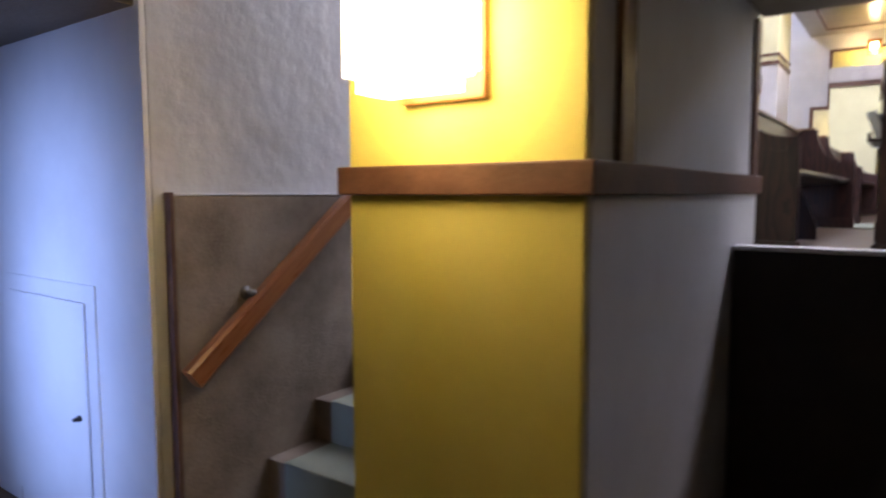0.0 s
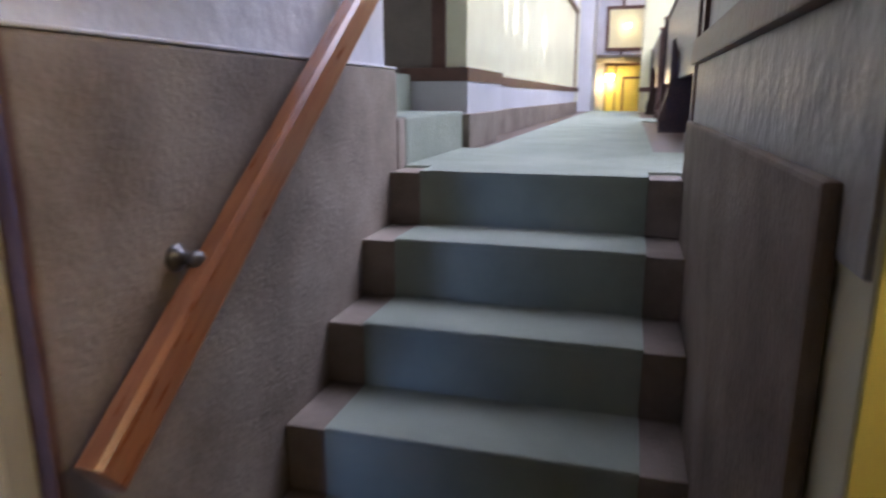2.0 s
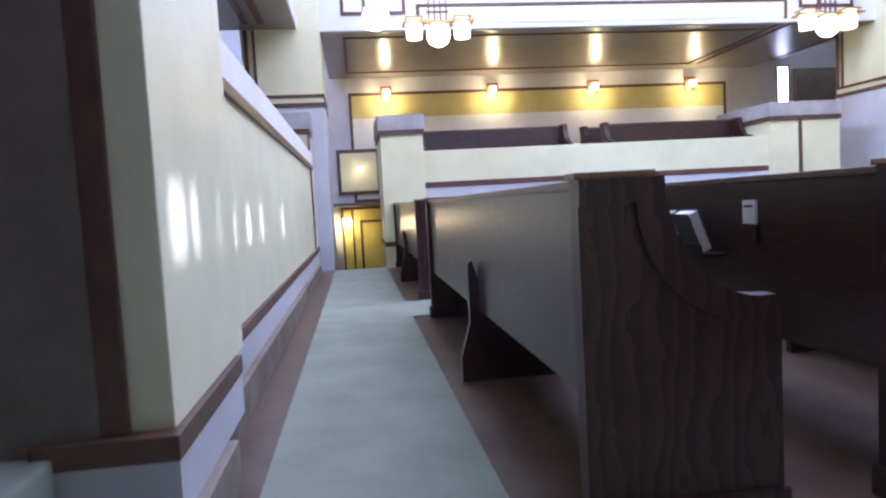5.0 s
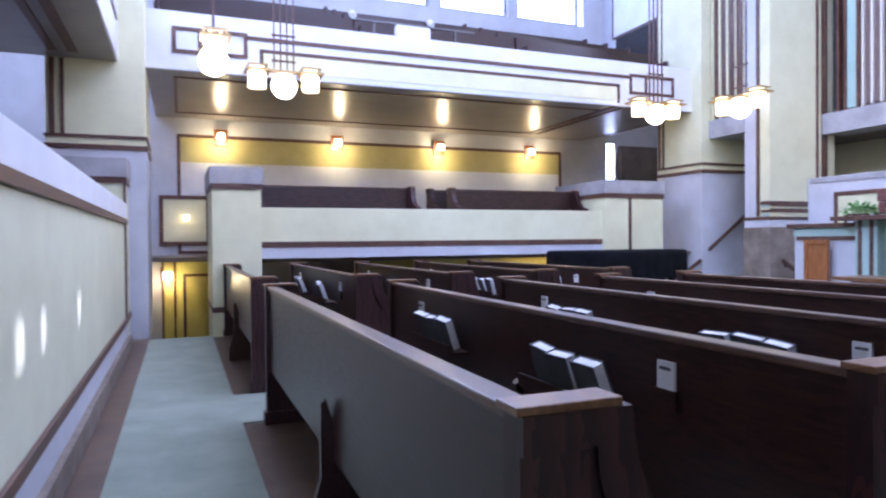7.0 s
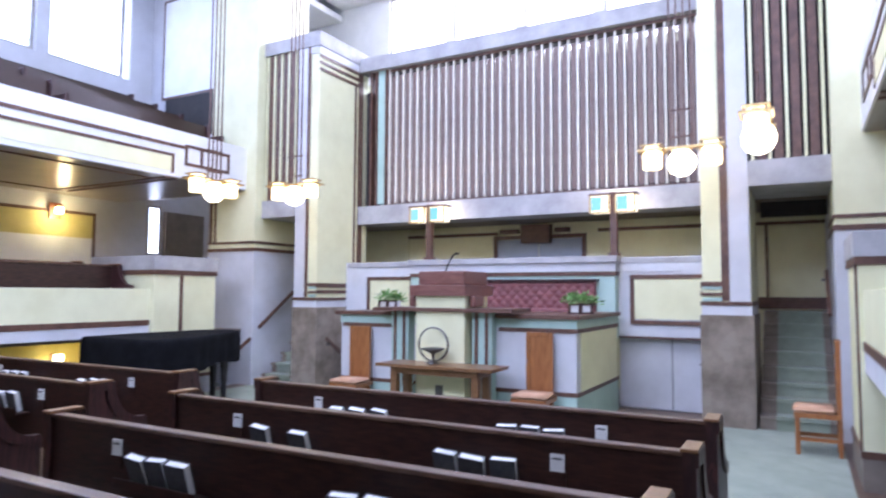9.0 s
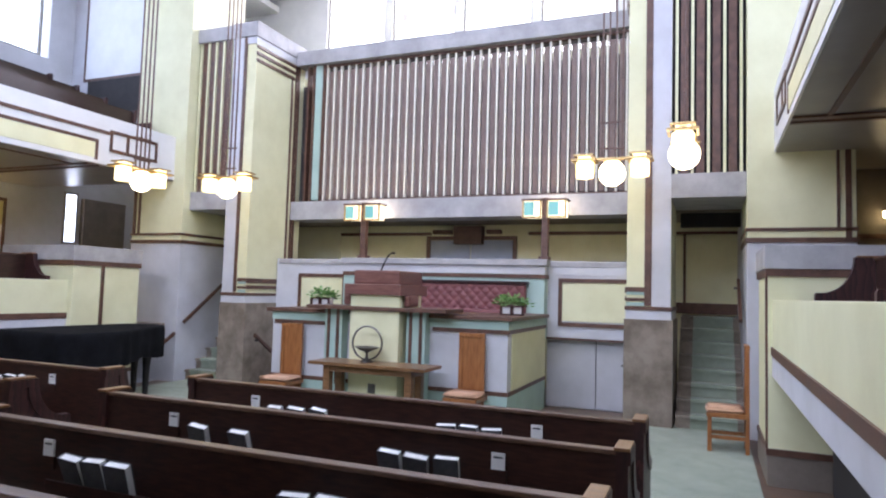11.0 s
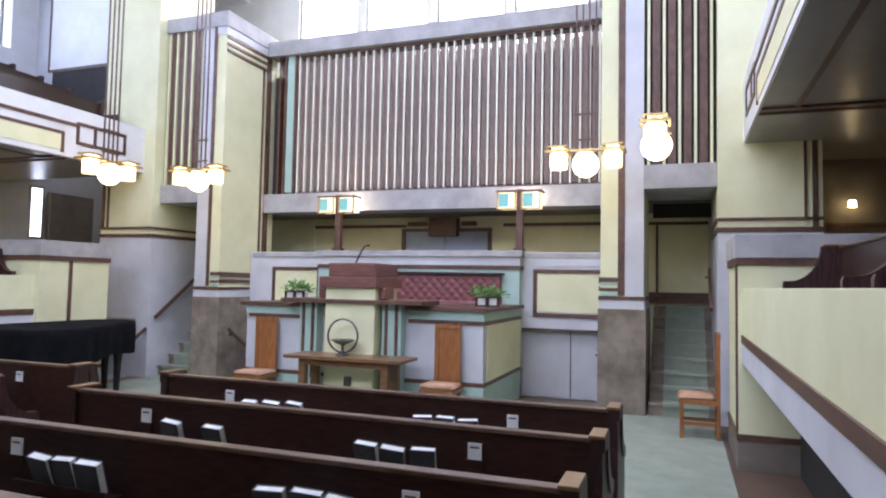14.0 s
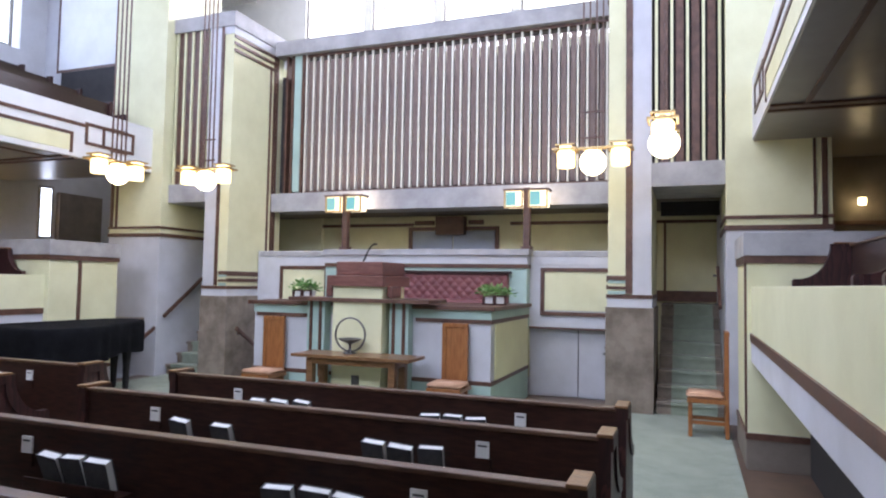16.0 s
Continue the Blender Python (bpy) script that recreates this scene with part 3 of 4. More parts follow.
# ---- chancel ----
X2, X3, X4 = 7.42, 8.7, 8.25
for y0, y1, s in ((3.46, 4.02, 1), (10.27, 10.76, -1)):
    pl = setting("chancel_pier_1" if s > 0 else "chancel_pier_2", [(X2, X3 + 0.2, y0, y1, 1.42, 6.25)], CREAM, "tall cream chancel pier with brown wood strips on a concrete base", 0.004, "pier")
    blocks("base", [(X2 - 0.02, X3, y0 - 0.03, y1 + 0.03, -0.01, 1.38)], CONC, pl, "rough concrete base", 0.008)
    inner = y1 if s > 0 else y0
    outer = y0 if s > 0 else y1
    blocks("strip", [(X2 - 0.012, X2, *sorted((outer, outer + s * 0.24)), 1.42, 6.0)], GREY, pl, "lavender grey strip")
    blocks("trim", [(X2 - 0.02, X2, *sorted((outer + s * 0.24, outer + s * (0.33 if s > 0 else 0.30))), 1.56, 6.0), (X2 - 0.025, X3, y0 - 0.02, y1 + 0.02, 1.50, 1.55)], TRIM, pl)
    ia, ib = sorted((inner, inner + s * 0.02))
    blocks("trim", [(X2, X3, ia, ib, 1.62, 1.68), (X2, X3, ia, ib, 1.72, 1.80), (X3 - 0.12, X3 - 0.06, ia, ib, 1.8, 5.9), (X3 - 0.24, X3 - 0.20, ia, ib, 1.8, 5.62), (X3 - 0.03, X3 + 0.01, ia, ib, 1.8, 5.9), (X2, X3 - 0.03, ia, ib, 5.56, 5.61), (X2, X3 - 0.03, ia, ib, 5.68, 5.73), (X2, X3, ia, ib, 5.80, 5.85)], TRIM, pl)
    blocks("band", [(X2 - 0.016, X3, *sorted((inner + s * 0.008, outer)), 5.87, 6.0)], GREY, pl, "pale grey band")
    blocks("cap", [(X2 - 0.035, X3 + 0.22, *sorted((inner + s * 0.03, outer)), 6.0, 6.262)], STONE, pl, "grey concrete cap", 0.008)
    pa, pb = sorted((outer + s * 0.33, inner))
    blocks("band", [(X2 - 0.012, X2, pa, pb, 1.70, 1.74), (X2 - 0.012, X2, pa, pb, 1.555, 1.60)], MINT, pl, "mint green stripe")
    blocks("trim", [(X2 - 0.02, X2, pa, pb, 1.74, 1.80), (X2 - 0.02, X2, pa, pb, 1.62, 1.66)], TRIM, pl)
    blocks("block", [(X2 - 0.014, X3, y0 - 0.01, y1 + 0.01, 1.38, 1.50)], GREY, pl, "pale grey block over the base")
    ga, gb = (2.56, 3.46) if s > 0 else (10.76, 11.55)
    # Dark sheet behind the slats puts the shade of the gaps into colour.
    sc = setting("side_screen_1" if s > 0 else "side_screen_2", [(X2 + 0.12, X2 + 0.2, ga, gb, 3.3, 6.0)], SHADOW, "dark side organ screen with upright slats", 0.0, "screen")
    blocks("sill", [(X2 - 0.03, X3, ga, gb, 2.98, 3.3)], STONE, sc, "grey concrete sill", 0.008)
    blocks("head", [(X2 - 0.03, X3, ga, gb + 0.0, 6.0, 6.25)], STONE, sc, "grey concrete head", 0.008)
    for i in range(5):
        y = ga + 0.06 + i * (gb - ga - 0.12) / 4
        blocks("slat", [(X2, X2 + 0.05, y - 0.018, y + 0.018, 3.3, 6.0)], CREAM, sc)
        if i < 4:
            ym = y + (gb - ga - 0.12) / 8
            blocks("slat", [(X2 + 0.02, X2 + 0.08, ym - 0.05, ym + 0.05, 3.3, 6.0)], TRIM, sc)

# Black backing stands for the unlit space behind the organ slats.
organ = setting("organ_screen", [(X3 + 0.14, X3 + 0.3, 3.96, 10.25, 3.28, 5.52)], SHADOW, "tall organ screen of pale and brown upright slats", 0.0, "screen")
blocks("sill", [(X3 - 0.12, X3 + 0.4, 3.96, 10.26, 2.92, 3.26)], STONE, organ, "grey concrete sill", 0.008)
blocks("head", [(X3 - 0.12, X3 + 0.4, 3.96, 10.26, 5.85, 6.12)], STONE, organ, "grey concrete head", 0.01)
blocks("strip", [(X3 - 0.02, X3 + 0.1, 9.73, 9.88, 3.3, 5.85)], MINT, organ, "mint green strip")
blocks("trim", [(X3 - 0.03, X3 + 0.1, 9.67, 9.72, 3.27, 5.85), (X3 - 0.03, X3 + 0.1, 9.89, 9.94, 3.27, 5.85), (X3 - 0.03, X3 + 0.1, 10.02, 10.06, 3.27, 5.85)], TRIM, organ)
blocks("rail", [(X3 - 0.01, X3 + 0.06, 4.0, 9.62, 5.80, 5.845), (X3 - 0.01, X3 + 0.06, 4.0, 9.62, 3.265, 3.30)], TRIM, organ, "thin wood rail")
NS = 37
ya, yb = 4.04, 9.64
PALESLAT = mixed("pale_slat_paint", (0.72, 0.68, 0.58), (0.80, 0.76, 0.66), 6, 0.5, 0.05, 60)
BROWNSLAT = mixed("brown_slat_wood", (0.13, 0.085, 0.07), (0.22, 0.15, 0.125), 7, 0.5, 0.15, 60, (5, 5, 0.6))
slat_a = mesh_of((lambda b: (cuboid(b, X3, X3 + 0.07, -0.015, 0.015, 3.26, 5.85), b)[1])(bmesh.new()), "slat", PALESLAT)
slat_b = mesh_of((lambda b: (cuboid(b, X3 + 0.03, X3 + 0.12, -0.041, 0.041, 3.32, 5.73), b)[1])(bmesh.new()), "slat", BROWNSLAT)
for i in range(NS + 1):
    o = new("slat", slat_a)
    o.parent, o.location = organ, (0, ya + i * (yb - ya) / NS, 0)
    if i < NS:
        o = new("slat", slat_b)
        o.parent, o.location = organ, (0, ya + (i + 0.5) * (yb - ya) / NS, 0)

wall_ch = setting("wall_chancel", [(X4, X4 + 0.15, 3.9, 10.25, 1.0, 2.18), (X4 + 0.12, X4 + 0.2, 3.9, 5.3, -0.01, 1.0), (X4 + 0.12, X4 + 0.2, 8.7, 10.25, -0.01, 1.0)], GREY, "grey plaster chancel wall with cream panels")
for y0, y1 in ((4.05, 5.06), (8.86, 9.72)):
    blocks("panel", [(X4 - 0.01, X4, y0, y1, 1.28, 1.86)], CREAM, wall_ch)
    blocks("trim", frame_bars("x", X4, y0 - 0.05, y1 + 0.05, 1.2, 1.92, 0.06, -0.025), TRIM, wall_ch)
blocks("trim", [(X4 - 0.02, X4, 3.96, 5.3, 1.0, 1.03)], TRIM, wall_ch)
blocks("pulpit_wall", [(X4 - 0.2, X4, 5.28, 8.74, 1.0, 1.97)], MINT, wall_ch, "mint green pulpit back wall")
blocks("frieze", [(X4 - 0.204, X4, 5.276, 8.744, 1.97, 2.10), (X4 - 0.012, X4, 3.96, 5.27, 1.97, 2.09)], GREY, wall_ch, "pale grey band")
blocks("cap", [(X4 - 0.25, X4 + 0.2, 5.24, 8.78, 2.10, 2.195), (X4 - 0.02, X4 + 0.2, 3.96, 10.2, 2.09, 2.17)], STONE, wall_ch, "grey cap", 0.006)
blocks("trim", [(X4 - 0.22, X4 - 0.2, 5.27, 8.75, 1.905, 1.965), (X4 - 0.2, X4, 5.262, 5.28, 1.905, 1.965)], TRIM, wall_ch)
setting("wall_choir", [(10.2, 10.4, 1.0, 13.0, -0.01, 6.2)], CREAM, "pale back wall behind the choir")
wall_east = setting("wall_east", [(11.2, 11.5, -3.0, 17.0, LOW, 6.3), (11.2, 11.5, -3.0, 17.0, 8.6, 9.4)]
                    + [(11.2, 11.5, 2.9 + 1.7 * i - 0.09, 2.9 + 1.7 * i + 0.09, 6.3, 8.6) for i in range(6)]
                    + [(11.2, 11.5, -3.0, 2.81, 6.3, 8.6), (11.2, 11.5, 11.49, 17.0, 6.3, 8.6)], WHITE, "white upper end wall with tall windows")
# Gaps left in the glass, placed so the sun's spots land on the rear parapet.
holes = sorted((y + 2.35, 7.8) for y in (3.60, 3.82, 4.05, 4.94, 5.38, 5.56, 5.84, 7.0))
for i in range(5):
    y0, y1 = 2.99 + 1.7 * i, 4.51 + 1.7 * i
    w = tagged(new("window_%d" % (i + 1)), "tall leaded window of milky art glass", "window", "", "structure")
    inside = [h for h in holes if y0 < h[0] < y1]
    cuts = [y0]
    for h in inside:
        cuts += [h[0] - 0.07, h[0] + 0.07]
    cuts.append(y1)
    blocks("pane", [(11.33, 11.335, y0, y1, 6.3, 7.71), (11.33, 11.335, y0, y1, 7.89, 8.6)] + [(11.33, 11.335, cuts[k], cuts[k + 1], 7.71, 7.89) for k in range(0, len(cuts), 2)], ART2, w)
    blocks("window_frame", frame_bars("x", 11.30, y0, y1, 6.3, 8.6, 0.05, -0.04), TRIM2, w)
    blocks("lead", [(11.315, 11.33, y0 + 0.47, y0 + 0.485, 6.35, 8.55), (11.315, 11.33, y0 + 0.93, y0 + 0.945, 6.35, 8.55), (11.315, 11.33, y0 + 0.05, y1 - 0.05, 7.3, 7.315), (11.315, 11.33, y0 + 0.5, y0 + 0.9, 7.55, 7.565)], TRIM2, w)

# raised desk and pulpit
desk = thing("pulpit_desk", "grey and mint plaster pulpit desk with brown wood strips", "pulpit")
DX = 6.1
blocks("body", [(DX, X4 - 0.2, 5.26, 8.70, 0.0, 1.30)], GREY, desk, "", 0.004)
blocks("top", [(DX - 0.06, X4 - 0.2, 5.2, 6.45, 1.33, 1.38), (DX - 0.06, X4 - 0.2, 7.55, 8.78, 1.33, 1.38)], TRIM, desk, "brown wood top", 0.004)
blocks("band", [(DX - 0.01, X4 - 0.2, 5.25, 8.71, 1.22, 1.33)], MINT, desk, "mint strip")
blocks("trim", [(DX - 0.02, X4 - 0.2, 5.24, 6.25, 1.17, 1.22), (DX - 0.02, DX, 7.65, 8.66, 1.17, 1.22), (DX - 0.02, X4 - 0.2, 5.24, 8.72, 0.42, 0.47)], TRIM, desk)
blocks("plinth", [(DX - 0.012, X4 - 0.2, 5.25, 8.71, 0.0, 0.42)], MINT, desk, "mint plinth")
pulpit = blocks("pulpit", [(DX - 0.28, DX + 0.4, 6.60, 7.30, 0.0, 1.60)], CREAM, desk, "cream plaster pulpit front", 0.004)
lectern = blocks("lectern", [(DX - 0.34, DX + 0.5, 6.56, 7.37, 1.60, 1.74)], DESKWOOD, desk, "dark wood reading stand", 0.012)
blocks("book_rest", [(DX - 0.26, DX + 0.46, 6.62, 7.28, 1.74, 1.92)], DESKWOOD, lectern, "dark wood book rest", 0.02)
blocks("bracket", [(DX - 0.2, DX + 0.1, 7.35, 7.46, 1.46, 1.61), (DX - 0.2, DX + 0.1, 6.50, 6.58, 1.46, 1.61)], DESKWOOD, lectern, "", 0.03)
blocks("shelf", [(DX - 0.32, DX + 0.3, 5.95, 7.95, 1.40, 1.45)], TRIM, desk, "brown wood shelf", 0.004)
blocks("socket_box", [(DX - 0.30, DX - 0.28, 6.90, 7.00, 0.36, 0.48)], STEEL, pulpit, "small grey socket box", 0.004)
for y in (6.42, 7.62):
    blocks("pilaster", [(DX - 0.16, DX, y - 0.13, y + 0.13, 0.0, 1.40)], MINT, desk, "mint plaster pilaster", 0.004)
    for d in (-0.07, 0.07):
        blocks("strip", [(DX - 0.175, DX - 0.16, y + d - 0.02, y + d + 0.02, 0.42, 1.40)], TRIM, desk)
blocks("side_panel", [(DX + 0.16, X4 - 0.24, 5.245, 5.26, 0.47, 1.17)], CREAM, desk, "cream side panel")

sofa = thing("sofa", "long maroon tufted leather bench against the pulpit wall", "sofa")
blocks("backrest", [(X4 - 0.28, X4 - 0.2, 5.55, 7.43, 1.30, 1.82)], LEATHER, sofa, "", 0.02)
bm = bmesh.new()
tuft = [[bm.verts.new((X4 - 0.285 - 0.022 * math.sqrt(abs(math.sin(math.pi * (j * 0.0125 + k * 0.013) / 0.15) * math.sin(math.pi * (j * 0.0125 - k * 0.013) / 0.15))), 5.57 + 0.0125 * j, 1.32 + 0.013 * k)) for k in range(37)] for j in range(148)]
for ra, rb in zip(tuft, tuft[1:]):
    for k in range(36):
        bm.faces.new((ra[k], ra[k + 1], rb[k + 1], rb[k]))
part("tufting", bm, LEATHER, sofa, "button-tufted maroon leather", True)
blocks("top_rail", [(X4 - 0.33, X4 - 0.2, 5.51, 7.47, 1.82, 1.855)], PEWEND, sofa, "dark wood top rail", 0.004)
blocks("seat", [(X4 - 0.75, X4 - 0.29, 5.55, 7.43, 1.30, 1.42)], LEATHER, sofa, "", 0.03)

# ---- skylight and ceiling ----
ceil = setting("ceiling", [(-2.9, 8.6, 1.4, 12.7, 9.25, 9.4)], WHITE, "white ceiling with amber skylights", 0.0, "ceiling")
# Out of view; added to block sun that would leak between the ceilings.
setting("roof", [(-6.3, 11.5, -3.0, 17.0, 9.45, 9.6)], GREY, "unseen slab that keeps stray sun out of the hall", 0.0, "roof")
setting("side_ceiling_north", [(-6.0, 11.5, 12.7, 17.0, 8.3, 8.45)], WHITE, "white balcony ceiling", 0.0, "ceiling")
setting("side_ceiling_south", [(-6.0, 11.5, -3.0, 1.4, 8.3, 8.45)], WHITE, "white balcony ceiling", 0.0, "ceiling")
setting("side_ceiling_east", [(8.6, 11.5, 1.4, 12.7, 8.6, 8.75)], WHITE, "white chancel ceiling", 0.0, "ceiling")
setting("side_ceiling_west", [(-6.3, -2.9, 1.4, 12.7, 8.3, 8.45)], WHITE, "white rear ceiling", 0.0, "ceiling")
setting("backdrop", [(-2.5, 8.0, 16.0, 16.05, 5.9, 8.1), (-2.5, 8.0, -2.2, -2.15, 5.9, 8.1)], DAY, "bright sky outside the high windows", 0.0, "sky")

# ---- pews ----
def pew_build(L=3.54, racks=True, label="dark-stained oak church pew with shaped ends and book racks", group="pews in the hall"):
    p = thing("pew", label, "pew", group)
    bm = bmesh.new()
    extruded(bm, [(0.0, 0.36), (0.035, 0.36), (0.03, 0.93), (-0.005, 0.93)], 0.04, L - 0.04)
    part("backrest", bm, PEW, p)
    bm = bmesh.new()
    extruded(bm, [(0.03, 0.40), (0.46, 0.43), (0.47, 0.45), (0.46, 0.47), (0.03, 0.44)], 0.04, L - 0.04)
    part("seat", bm, PEW, p)
    blocks("top_rail", [(-0.02, 0.05, 0.0, L, 0.925, 0.95)], PEWTOP, p, "lighter oak top rail", 0.006)
    prof = [(-0.03, 0.0), (0.5, 0.0), (0.5, 0.42)]
    prof += [(0.5, 0.60), (0.49, 0.62)]
    for k in range(11):
        a = radians(90 - 9 * k)
        prof.append((0.45 - 0.26 * math.cos(a), 0.95 - 0.33 * math.sin(a)))
    prof += [(-0.03, 0.95)]
    for y0 in (0.0, L - 0.06):
        bm = bmesh.new()
        extruded(bm, prof, y0, y0 + 0.06)
        part("end_panel", bm, PEWEND, p)
        blocks("base_rail", [(-0.045, 0.515, y0 - 0.012, y0 + 0.072, 0.0, 0.09)], PEWEND, p, "", 0.006)
        blocks("end_cap", [(-0.04, 0.17, y0 - 0.01, y0 + 0.07, 0.95, 0.968)], TABLEWOOD, p, "paler oak cap", 0.004)
    for y in (L * 0.45,):
        bm = bmesh.new()
        extruded(bm, [(-0.10, 0.0), (0.42, 0.0), (0.42, 0.10), (0.30, 0.40), (0.03, 0.40), (-0.03, 0.62), (-0.05, 0.6), (-0.05, 0.3), (-0.10, 0.12)], y - 0.02, y + 0.02)
        part("support", bm, PEW, p)
    for y in (0.84, 2.18) if racks else ():
        rack = blocks("book_rack", [(-0.115, -0.01, y - 0.02, y + 0.58, 0.635, 0.65)], PEW, p, "", 0.003)
        blocks("rack_lip", [(-0.125, -0.113, y - 0.02, y + 0.58, 0.635, 0.69)], PEW, rack, "", 0.003)
    for y in (0.63, 2.85) if racks else ():
        card = blocks("card", [(-0.016, -0.004, y, y + 0.075, 0.77, 0.86)], PAPER, p, "small printed card in a holder", 0.001)
        blocks("bar", [(-0.018, -0.016, y + 0.012, y + 0.062, 0.832, 0.842)], COVER, card)
        blocks("card_holder", [(-0.018, -0.004, y - 0.01, y + 0.085, 0.70, 0.77)], PEW, p)
    # raised border on the outer faces of the ends
    for y0, y1 in ((-0.012, 0.0), (L, L + 0.012)):
        bm = bmesh.new()
        inner, outer = [], []
        for k in range(11):
            a = radians(9 * k)
            outer.append((0.45 - 0.26 * math.cos(a), 0.95 - 0.33 * math.sin(a)))
            inner.append((0.45 - 0.335 * math.cos(a), 0.885 - 0.335 * math.sin(a)))
        extruded(bm, [(-0.03, 0.88), (-0.03, 0.95)] + outer + inner[::-1] + [(0.10, 0.88)], y0, y1)
        part("end_moulding", bm, PEWEND, p)
    for o in p.children_recursive:
        for v in o.data.vertices:
            v.co.z *= 0.96
    return p


PEW_ROWS = (0.0, 0.88, 1.762, 2.60)
pew = pew_build()
pew.matrix_world = pose(0.0, 3.36, 0)
for x in PEW_ROWS:
    for y in (3.36, 7.82):
        if (x, y) != (0.0, 3.36):
            copy_thing(pew, pose(x, y, 0))
rear_pew = pew_build(3.54, False, "dark-stained oak church pew with a plain back along the aisle")
rear_pew.matrix_world = pose(-0.855, 3.36, 0)
copy_thing(rear_pew, pose(-0.855, 7.82, 0))


def book_build():
    b = thing("hymn_book", "grey hymn book with white page edges in a pew rack", "book", "hymn books in the pew racks")
    blocks("page_block", [(-0.02, 0.02, 0.004, 0.132, 0.004, 0.166)], PAPER, b, "white page block")
    blocks("cover", [(-0.025, -0.02, 0.0, 0.138, 0.0, 0.17), (0.02, 0.025, 0.0, 0.138, 0.0, 0.17)], COVER, b, "", 0.001)
    blocks("spine", [(-0.02, 0.02, 0.133, 0.138, 0.0, 0.17)], COVER, b)
    return b


book = book_build()
first = True
for x in PEW_ROWS:
    for y in (3.36, 7.82):
        for g in (0.84, 2.18):
            for k in range(3):
                m = pose(x - 0.062 + random.uniform(-0.01, 0.008), y + g + 0.03 + 0.165 * k + random.uniform(-0.014, 0.014), 0.628, random.uniform(-4, 6), random.uniform(-24, -11), random.uniform(-9, 9))
                if first:
                    book.matrix_world, first = m, False
                elif random.random() > 0.06:
                    copy_thing(book, m)

# ---- hanging lamps ----
def pendant_build():
    p = thing("pendant_lamp", "brass pendant lamp with a milky globe and two glass cylinders", "lamp", "hanging lamps at the corners of the hall")
    bm = bmesh.new()
    bmesh.ops.create_uvsphere(bm, u_segments=28, v_segments=16, radius=0.16)
    part("globe", bm, LAMP, p, "milky glass globe", True)
    blocks("arm", [(-0.46, 0.46, -0.035, 0.035, 0.165, 0.195)], BRASS, p, "", 0.004)
    blocks("collar", [(-0.1, 0.1, -0.1, 0.1, 0.14, 0.165)], BRASS, p, "", 0.004)
    for s_ in (-1, 1):
        cx = 0.33 * s_
        bm = bmesh.new()
        lathe(bm, [(0.07, -0.05), (0.105, -0.045), (0.11, -0.02), (0.11, 0.14), (0.1, 0.15)], 24, cx, 0, 0.0)
        c = part("cylinder_shade", bm, SHADEGLASS, p, "milky glass cylinder", True)
        blocks("gallery", [(cx - 0.15, cx + 0.15, -0.15, -0.125, 0.15, 0.175), (cx - 0.15, cx + 0.15, 0.125, 0.15, 0.15, 0.175), (cx - 0.15, cx - 0.125, -0.125, 0.125, 0.15, 0.175), (cx + 0.125, cx + 0.15, -0.125, 0.125, 0.15, 0.175),
                           (cx - 0.12, cx + 0.12, -0.12, -0.1, 0.215, 0.235), (cx - 0.12, cx + 0.12, 0.1, 0.12, 0.215, 0.235), (cx - 0.12, cx - 0.1, -0.1, 0.1, 0.215, 0.235), (cx + 0.1, cx + 0.12, -0.1, 0.1, 0.215, 0.235)], BRASS, c)
        blocks("lamp_neck", [(cx - 0.07, cx + 0.07, -0.07, 0.07, 0.15, 0.215)], SHADEGLASS, c)
    for x in (-0.12, -0.04, 0.04, 0.12):
        blocks("rod", [(x - 0.009, x + 0.009, -0.009, 0.009, 0.195, 6.07)], TRIM, p)
    for z in (0.30, 0.62):
        blocks("tie", [(-0.15, 0.15, -0.012, 0.012, z, z + 0.022)], TRIM, p)
    return p


pend = pendant_build()
spots = ((5.56, 3.24, 90), (6.48, 4.10, 90), (5.60, 10.80, 0), (6.46, 9.95, 90), (-0.16, 10.85, 0), (-1.04, 9.95, 90))
pend.matrix_world = pose(5.56, 3.24, 3.17, 0, 0, 0)
for x, y, a in spots[1:]:
    copy_thing(pend, pose(x, y, 3.17, 0, 0, a))

# ---- sconces ----
def sconce(x, y, z, way, r=0.07, watts=9.0, label="small warm glass wall lamp", plate=0.12):
    """A glass box lamp held off a wall that faces along way (x, y)."""
    s_ = thing("wall_lamp", label, "lamp")
    s_.location = (x, y, z)
    wx, wy = way
    a = [0.11 * wx, 0.11 * wy]
    px, py = abs(wy), abs(wx)
    blocks("back_plate", [(-plate * px - 0.012 * py, plate * px + 0.012 * py, -plate * py - 0.012 * px, plate * py + 0.012 * px, -plate * 1.25, plate * 1.25)], OAK, s_, "wooden back plate", 0.004)
    bm = bmesh.new()
    if r > 0.08:
        cuboid(bm, a[0] - r, a[0] + r, a[1] - 0.085, a[1] + 0.085, -r, r)
        bmesh.ops.bevel(bm, geom=bm.edges[:], offset=0.035, segments=4, affect="EDGES")
    else:
        lathe(bm, [(r * 0.9, -r), (r * 1.05, -r * 0.9), (r * 1.1, 0), (r * 1.05, r * 0.9), (r * 0.9, r)], 16, a[0], a[1], 0)
    part("shade", bm, WARM, s_, "glowing glass shade")
    blocks("holder", [(min(0, a[0]) - 0.012 * px, max(0, a[0]) + 0.012 * px, min(0, a[1]) - 0.012 * py, max(0, a[1]) + 0.012 * py, r, r + 0.02)], BRASS, s_)
    bulb("bulb_light", x + 2.3 * a[0], y + 2.3 * a[1], z - 0.1, watts)
    return s_


